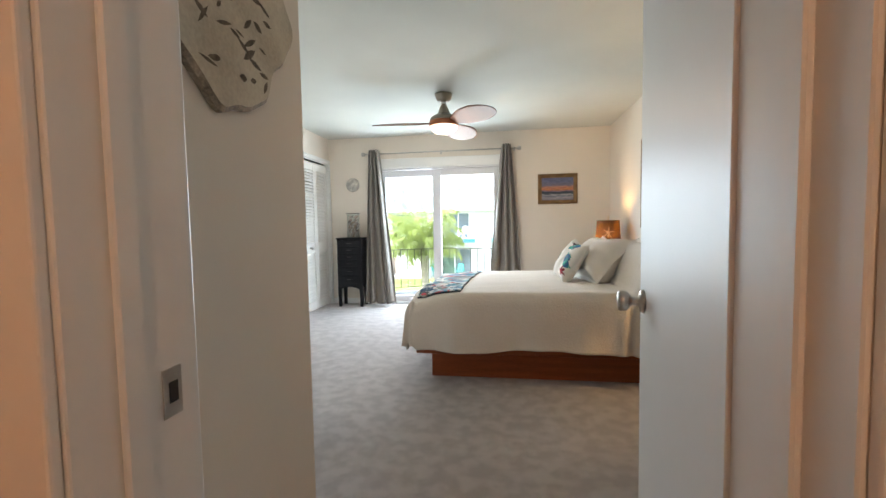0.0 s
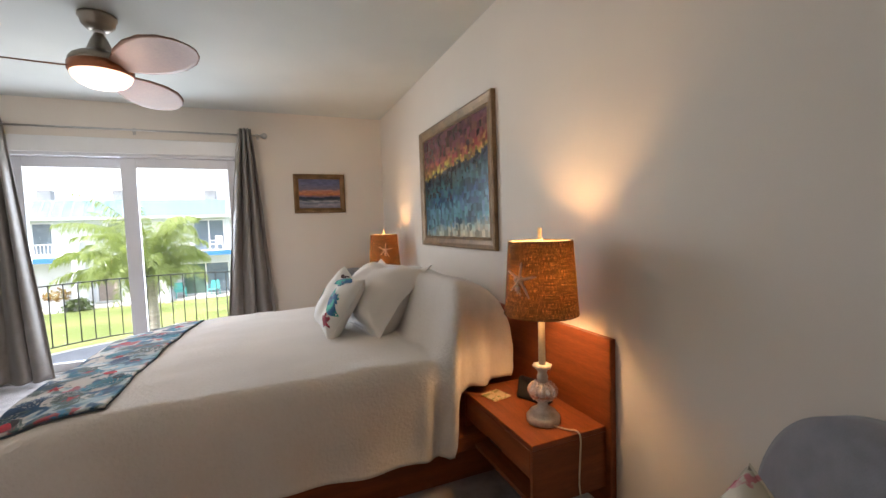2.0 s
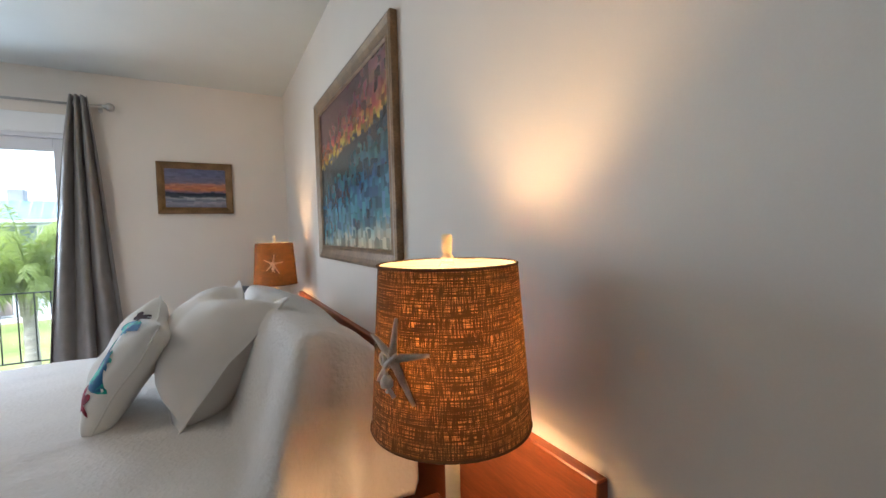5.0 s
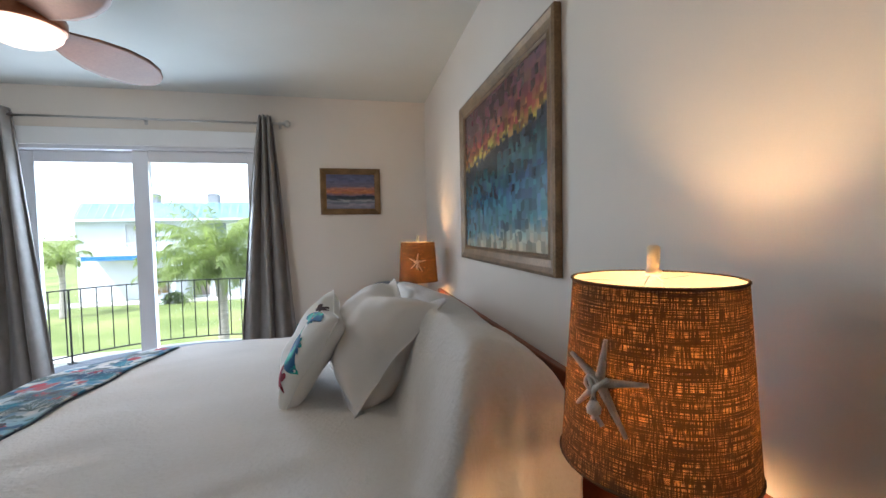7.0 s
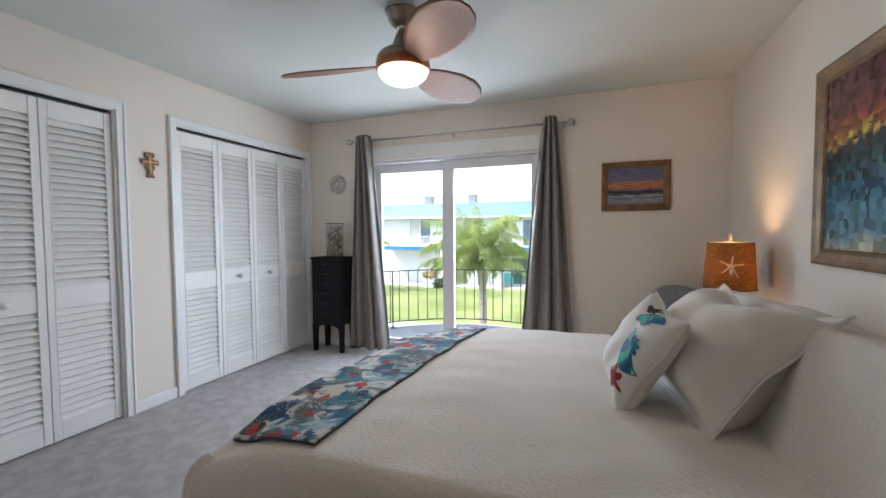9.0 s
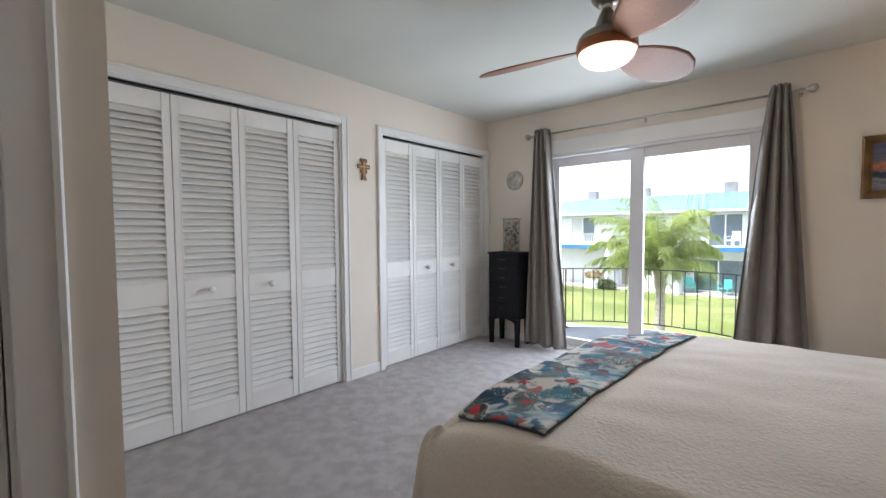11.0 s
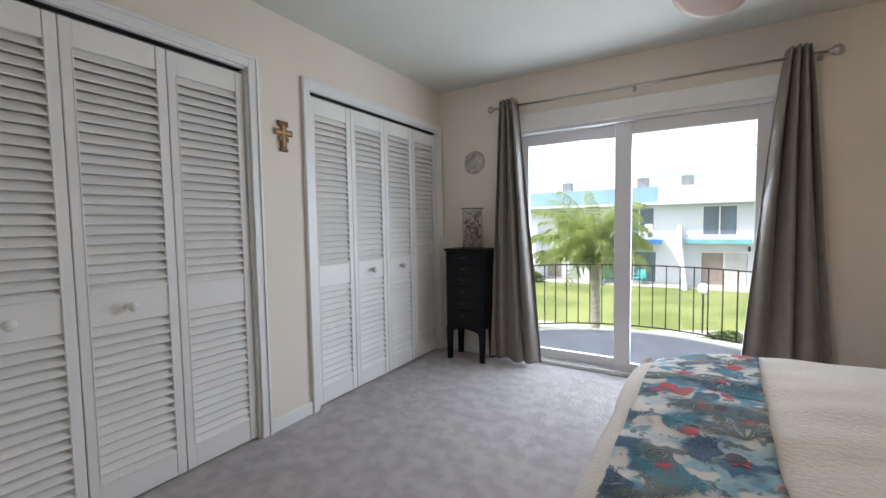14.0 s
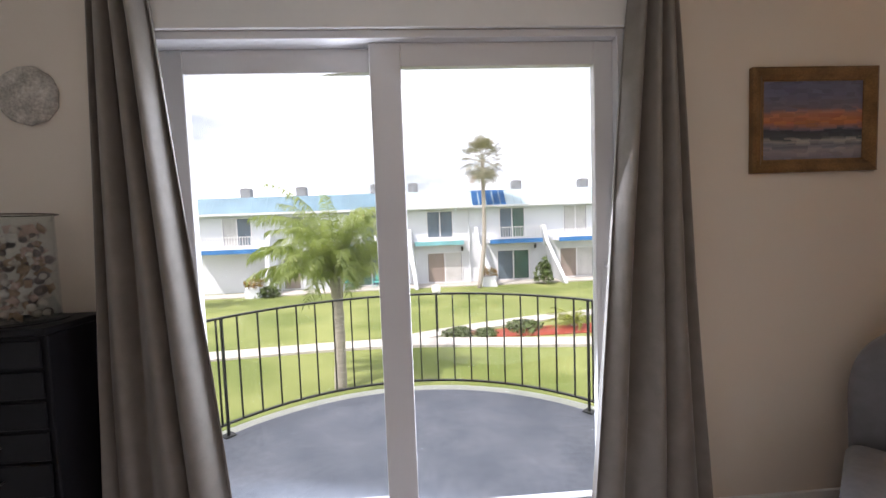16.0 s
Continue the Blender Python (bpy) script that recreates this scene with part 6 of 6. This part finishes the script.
def bush(name, label, at, r, h, mat, seed, leaves=420, size=0.11):
    rs = random.Random(seed)
    b = thing(name, label, "shrub", at)
    bm = bmesh.new()
    for k in range(7):
        a = k * 0.9
        rod((0, 0, -0.05), (r * 0.6 * math.cos(a), r * 0.6 * math.sin(a), h * 0.6), 0.018, 5, bm, 0.006)
    part("stems", bm, TRUNK, b)
    bm = bmesh.new()
    for k in range(leaves):
        a, f, z = rs.uniform(0, 6.283), math.sqrt(rs.random()), rs.random()
        rr = r * f * (1 - 0.5 * z * z) * (1 + 0.25 * math.sin(3 * a + seed))
        c = Vector((rr * math.cos(a), rr * math.sin(a), h * (0.12 + 0.88 * z) * (1 - 0.35 * f)))
        q = Euler((rs.uniform(-1, 1), rs.uniform(-1, 1), rs.uniform(0, 6.28))).to_matrix()
        L = size * rs.uniform(0.6, 1.3)
        bm.faces.new([bm.verts.new(c + q @ Vector(p)) for p in ((-L, 0, 0), (0, -L * 0.35, 0), (L, 0, -L * 0.2), (0, L * 0.35, 0))])
    tagged(part("leaves", bm, mat, b), kind="stuff")
    return b


def sago(at):
    rs = random.Random(2)
    b = thing("sago_palm", "low yellow-green sago palm in the mulch bed", "palm", at)
    SAGO = surface("sago_green", (0.20, 0.24, 0.03), 0.6, spread=0.3, scale=6, fine=40, bump=0.1)
    part("trunk", rod((0, 0, -0.05), (0, 0, 0.22), 0.12, 12, None, 0.10), TRUNK, b)
    for k in range(26):
        bm = bmesh.new()
        feather_frond(bm, (0, 0, 0.2), k * 2.39996, radians(70 - 55 * k / 26), 0.85, radians(75), rs, 22, 0.16)
        part("frond", bm, SAGO, b)
    return b


sago((4.75, 18.6, GZ))
bush("shrub", "low dry green shrub in the mulch bed", (2.9, 18.55, GZ), 0.75, 0.45, SHRUB, 1)
bush("shrub", "low green shrub beside the garden path", (0.55, 18.35, GZ), 0.55, 0.35, SHRUB, 5)
bush("shrub", "low green shrub beside the garden path", (1.5, 18.2, GZ), 0.45, 0.30, SHRUB, 6, 260)

globe = thing("garden_lamp", "white globe garden lamp on a slim dark post", "street lamp", (-0.17, 18.8, GZ))
part("post", rod((0, 0, -0.1), (0, 0, 1.42), 0.03, 10), IRON, globe)
part("globe", lathe([(0.05, 1.42), (0.13, 1.48), (0.165, 1.58), (0.15, 1.68), (0.08, 1.75), (0.001, 1.77)], 20), surface("white_globe", (0.85, 0.85, 0.82), 0.3, spread=0.02, bump=0), globe, "white globe", smooth=True)

# ---- outside: the two-storey building across the lawn ----
METALROOF = surface("pale_blue_metal_roof", (0.37, 0.48, 0.52), 0.45, spread=0.08, scale=0.7, fine=12, bump=0.1)
TEALROOF = surface("blue_metal_roof", (0.25, 0.42, 0.52), 0.45, spread=0.10, scale=0.7, fine=12, bump=0.1)
BLUEPAINT = surface("blue_paint", (0.035, 0.17, 0.42), 0.5, spread=0.15, scale=2, fine=30, bump=0.1)
TEALPAINT = surface("teal_fascia", (0.16, 0.40, 0.44), 0.5, spread=0.15, scale=2, fine=30, bump=0.1)
# both dark panes are lightened: reflected sky is put into their base colour
DARKGLASS = surface("sky_toned_glass", (0.13, 0.17, 0.21), 0.12, spread=0.25, scale=1.0, fine=8, bump=0)
GREENGLASS = surface("sky_toned_green_glass", (0.07, 0.13, 0.11), 0.12, spread=0.25, scale=1.0, fine=8, bump=0)
BROWNBLIND = surface("brown_blind", (0.27, 0.22, 0.19), 0.6, spread=0.15, scale=2, fine=20, bump=0.1)
PALEBLIND = surface("pale_blind", (0.48, 0.48, 0.47), 0.6, spread=0.1, scale=2, fine=20, bump=0.1)
ACGREY = surface("ac_unit_grey", (0.20, 0.21, 0.22), 0.6, spread=0.2, scale=3, fine=30, bump=0.1)
BYF = 31.0
house = thing("apartment_building", "long white two-storey apartment building with a blue metal mansard roof", "building", (0, BYF, GZ))
H1, H2, H3 = 2.72, 4.98, 6.02      # first floor slab, eave, roof top above ground
X0, X1 = -15.6, 26.0
part("ground_wall", box(X0, X1, 0.0, 6.0, -0.3, H1), STUCCO, house)
part("upper_wall", box(X0, X1, -0.02, 6.0, H1 + 0.001, H2 + 0.1), STUCCO, house)
bm = bmesh.new()
e, t = -0.75, 0.15
va = [bm.verts.new(p) for p in ((X0 - 0.9, e, H2), (X1, e, H2), (X1, t, H3), (X0 + 0.4, t, H3))]
bm.faces.new(va)
vb = [bm.verts.new(p) for p in ((X0 - 0.9, 6.5, H2), (X0 + 0.4, 6.0, H3))]
bm.faces.new((va[0], va[3], vb[1], vb[0]))
vc = [bm.verts.new(p) for p in ((X1, 6.0, H3), (X1, 6.5, H2))]
bm.faces.new((va[3], va[2], vc[0], vb[1]))
bm.faces.new((va[0], vb[0], vc[1], va[1]))
bm.faces.new((va[1], vc[1], vc[0], va[2]))
rf = part("roof", bm, METALROOF, house, "pale blue-green metal mansard roof")
seam = link_mesh("roof_seam", box(-0.022, 0.022, -0.03, 0.03, 0, math.hypot(t - e, H3 - H2), 0), METALROOF)
seam_blue = link_mesh("roof_seam", box(-0.022, 0.022, -0.03, 0.03, 0, math.hypot(t - e, H3 - H2), 0), TEALROOF)
tilt = -math.degrees(math.atan2(t - e, H3 - H2))
x = X0
while x < X1:
    part("roof_seam", seam_blue if x < -2.4 else seam, None, rf, at=(x, e, H2), turn=(tilt, 0, 0))
    x += 0.46


def roof_sheet(x0, x1, mat, nm, lab):
    d = 0.012
    bm = bmesh.new()
    q = [bm.verts.new(p) for p in ((x0, e - d, H2 + 0.01), (x1, e - d, H2 + 0.01), (x1, t - d, H3 + 0.004), (x0, t - d, H3 + 0.004))]
    bm.faces.new(q)
    bmesh.ops.solidify(bm, geom=bm.faces[:], thickness=0.006)
    part(nm, bm, mat, rf, lab)


roof_sheet(X0 + 0.3, -2.4, TEALROOF, "roof_section", "bluer stretch of roof")
roof_sheet(2.85, 5.0, BLUEPAINT, "roof_tarp", "deep blue stretch of roof")
part("fascia", box(X0 - 0.9, X1, e - 0.03, e - 0.001, H2 - 0.10, H2 + 0.03), STUCCO, house, "white eave board")
part("gutter_pipe", rod((2.65, -0.10, 0.2), (2.65, -0.10, H2 - 0.05), 0.05, 8), STUCCO, house, "white downpipe")


def opening(x0, x1, z0, z1, kinds, yy=-0.06, rim=0.07):
    """A framed window or sliding door on the facade with one pane per entry of kinds."""
    wd = part("window", box(x0, x1, yy + 0.031, yy + 0.039, z0, z1), DARKGLASS, house)
    bm = box(x0 - rim, x0, yy, yy + 0.04, z0 - rim, z1 + rim)
    box(x1, x1 + rim, yy, yy + 0.04, z0 - rim, z1 + rim, bm=bm)
    box(x0, x1, yy, yy + 0.04, z1, z1 + rim, bm=bm)
    box(x0, x1, yy, yy + 0.04, z0 - rim, z0, bm=bm)
    n = len(kinds)
    for i in range(1, n):
        xm = x0 + (x1 - x0) * i / n
        box(xm - 0.035, xm + 0.035, yy, yy + 0.038, z0, z1, bm=bm)
    part("frame", bm, VINYL, wd, "white frame")
    for i, k in enumerate(kinds):
        a, b = x0 + (x1 - x0) * i / n + 0.036, x0 + (x1 - x0) * (i + 1) / n - 0.036
        part("pane", box(a, b, yy + 0.022, yy + 0.0305, z0 + 0.01, z1 - 0.01), k, wd)


UZ0, UZ1 = 3.02, 4.70
opening(-4.25, -2.65, UZ0 - 0.15, UZ1, (DARKGLASS, DARKGLASS))
opening(-0.05, 1.55, UZ0 + 0.05, UZ1, (DARKGLASS, DARKGLASS))
opening(4.7, 6.3, UZ0 - 0.1, UZ1 + 0.08, (DARKGLASS, GREENGLASS))
opening(9.0, 10.5, UZ0, UZ1 + 0.1, (PALEBLIND, PALEBLIND))
opening(13.5, 15.0, UZ0, UZ1, (DARKGLASS, PALEBLIND))
opening(-8.6, -7.2, UZ0, UZ1, (DARKGLASS, DARKGLASS))
opening(-12.9, -11.2, UZ0, UZ1, (PALEBLIND, DARKGLASS))
LZ0, LZ1 = 0.14, 2.0
opening(-9.3, -8.3, LZ0, LZ1, (BROWNBLIND,))
opening(-5.0, -2.5, LZ0, LZ1, (GREENGLASS, DARKGLASS))
opening(-0.1, 2.1, LZ0, LZ1, (BROWNBLIND, PALEBLIND))
opening(4.5, 6.55, LZ0, LZ1, (DARKGLASS, GREENGLASS))
opening(8.7, 10.9, LZ0, LZ1, (BROWNBLIND, PALEBLIND))
opening(13.0, 15.2, LZ0, LZ1, (DARKGLASS, BROWNBLIND))


def bay_balcony(x0, x1, mat, rails=True, depth=1.35):
    b = part("balcony", box(x0, x1, -depth, -0.021, H1 - 0.12, H1 + 0.10), STUCCO, house)
    part("fascia_band", box(x0 - 0.02, x1 + 0.02, -depth - 0.04, -depth - 0.001, H1 - 0.16, H1 + 0.11), mat, b, "painted balcony edge")
    if rails:
        bm = box(x0, x1, -depth + 0.01, -depth + 0.05, H1 + 0.82, H1 + 0.87)
        xx = x0
        while xx <= x1:
            box(xx, xx + 0.03, -depth + 0.015, -depth + 0.045, H1 + 0.10, H1 + 0.82, bm=bm)
            xx += 0.16
        part("railing", bm, VINYL, b, "white railing")


bay_balcony(-5.1, -2.1, BLUEPAINT, False)
bay_balcony(-0.9, 2.2, TEALPAINT, False, 0.7)
bay_balcony(3.8, 7.1, BLUEPAINT)
bay_balcony(8.2, 12.0, BLUEPAINT, False)
bay_balcony(12.6, 16.0, BLUEPAINT)
bay_balcony(-14.6, -10.2, BLUEPAINT)


def wing(xa, lean):
    """A white privacy wall that juts from the facade, its front edge sloping out towards the ground."""
    bm = bmesh.new()
    w = 0.22
    prof = [(-0.021, -0.3), (-2.2, -0.3), (-2.2, 0.15), (-1.2, H1 - 0.05), (-0.7, H1 + 0.9), (-0.021, H1 + 0.9)]
    a = [bm.verts.new((xa + lean * max(0, 1 - z / H1), y, z)) for y, z in prof]
    b = [bm.verts.new((xa + w + lean * max(0, 1 - z / H1), y, z)) for y, z in prof]
    for i in range(len(prof)):
        j = (i + 1) % len(prof)
        bm.faces.new((a[i], a[j], b[j], b[i]))
    bm.faces.new(a[::-1])
    bm.faces.new(b)
    part("privacy_wall", bm, STUCCO, house, "white sloping privacy wall")


for xa, ln_ in ((-10.0, 0.3), (-5.9, 0.3), (-1.35, 0.35), (2.9, 0.9), (7.3, 0.9), (12.2, 0.4)):
    wing(xa, ln_)
for xa in (-11.9, -8.3, -3.4, -0.9, 6.2, 10.9):
    a = part("ac_unit", box(xa - 0.33, xa + 0.33, 1.2, 1.8, H3, H3 + 0.68, 0.03, 1), ACGREY, house, "grey rooftop air conditioner")
    part("fan_grille", lathe([(0.24, 0), (0.24, 0.02), (0.20, 0.03)], 18), IRON, a, at=(xa, 1.5, H3 + 0.68))
for xa in (2.15, 7.0):
    lm = box(xa - 0.06, xa + 0.06, -0.20, -0.021, 2.12, 2.40, 0.02, 1)
    part("wall_lantern", lm, IRON, house, "dark wall lantern")


def patio_chair(at, turn, mat, lab):
    c = thing("patio_chair", lab, "chair", at, turn, group="patio chairs")
    part("seat", box(-0.26, 0.26, -0.26, 0.24, 0.36, 0.41, 0.015, 1), mat, c)
    bm = box(-0.26, 0.26, 0.22, 0.27, 0.41, 0.90, 0.02, 1)
    part("backrest", bm, mat, c)
    for s in (-1, 1):
        part("armrest", box(s * 0.27 - 0.03, s * 0.27 + 0.03, -0.26, 0.26, 0.60, 0.63, 0.01, 1), mat, c)
        for yy in (-0.24, 0.23):
            part("leg", rod((s * 0.26, yy, 0), (s * 0.26, yy, 0.60), 0.025, 8), mat, c)
    return c


WHITEPL = surface("white_plastic", (0.78, 0.78, 0.78), 0.45, spread=0.03, bump=0.02)
TEALPL = surface("teal_plastic", (0.08, 0.42, 0.40), 0.45, spread=0.05, bump=0.02)
BZ = GZ + H1 + 0.10
patio_chair((-4.75, BYF - 0.75, BZ), 30, WHITEPL, "white plastic chair on a far balcony")
patio_chair((-3.0, BYF - 0.75, BZ), -35, WHITEPL, "white plastic chair on a far balcony")
patio_chair((-3.3, BYF - 0.85, GZ + 0.06), -20, TEALPL, "teal patio chair on the far terrace")
patio_chair((-5.1, BYF - 0.85, GZ + 0.06), 25, TEALPL, "teal patio chair on the far terrace")


def planter(at, seed):
    p = thing("planter", "white planter with an orange croton", "planter", at)
    part("pot", box(-0.42, 0.42, -0.42, 0.42, -0.1, 0.62, 0.04, 1), STUCCO, p)
    rs = random.Random(seed)
    bm = bmesh.new()
    for k in range(260):
        a, f, z = rs.uniform(0, 6.283), math.sqrt(rs.random()), rs.random()
        c = Vector((0.55 * f * math.cos(a), 0.55 * f * math.sin(a), 0.62 + 0.75 * z * (1 - 0.5 * f)))
        q = Euler((rs.uniform(-1, 1), rs.uniform(-1, 1), rs.uniform(0, 6.28))).to_matrix()
        L = rs.uniform(0.08, 0.17)
        bm.faces.new([bm.verts.new(c + q @ Vector(v)) for v in ((-L, 0, 0), (0, -L * 0.3, 0), (L, 0, 0), (0, L * 0.3, 0))])
    tagged(part("foliage", bm, CROTON, p), "orange and green leaves", kind="stuff")
    return p


planter((-10.4, 28.9, GZ), 1)
planter((3.55, 29.3, GZ), 2)
bush("shrub", "green shrub beside a far planter", (-9.5, 28.8, GZ), 0.7, 0.8, SHRUB, 9, 300, 0.14)
bush("shrub", "brown-green shrub against a white wall", (7.0, 29.0, GZ), 0.6, 1.9, SHRUB, 12, 380, 0.16)
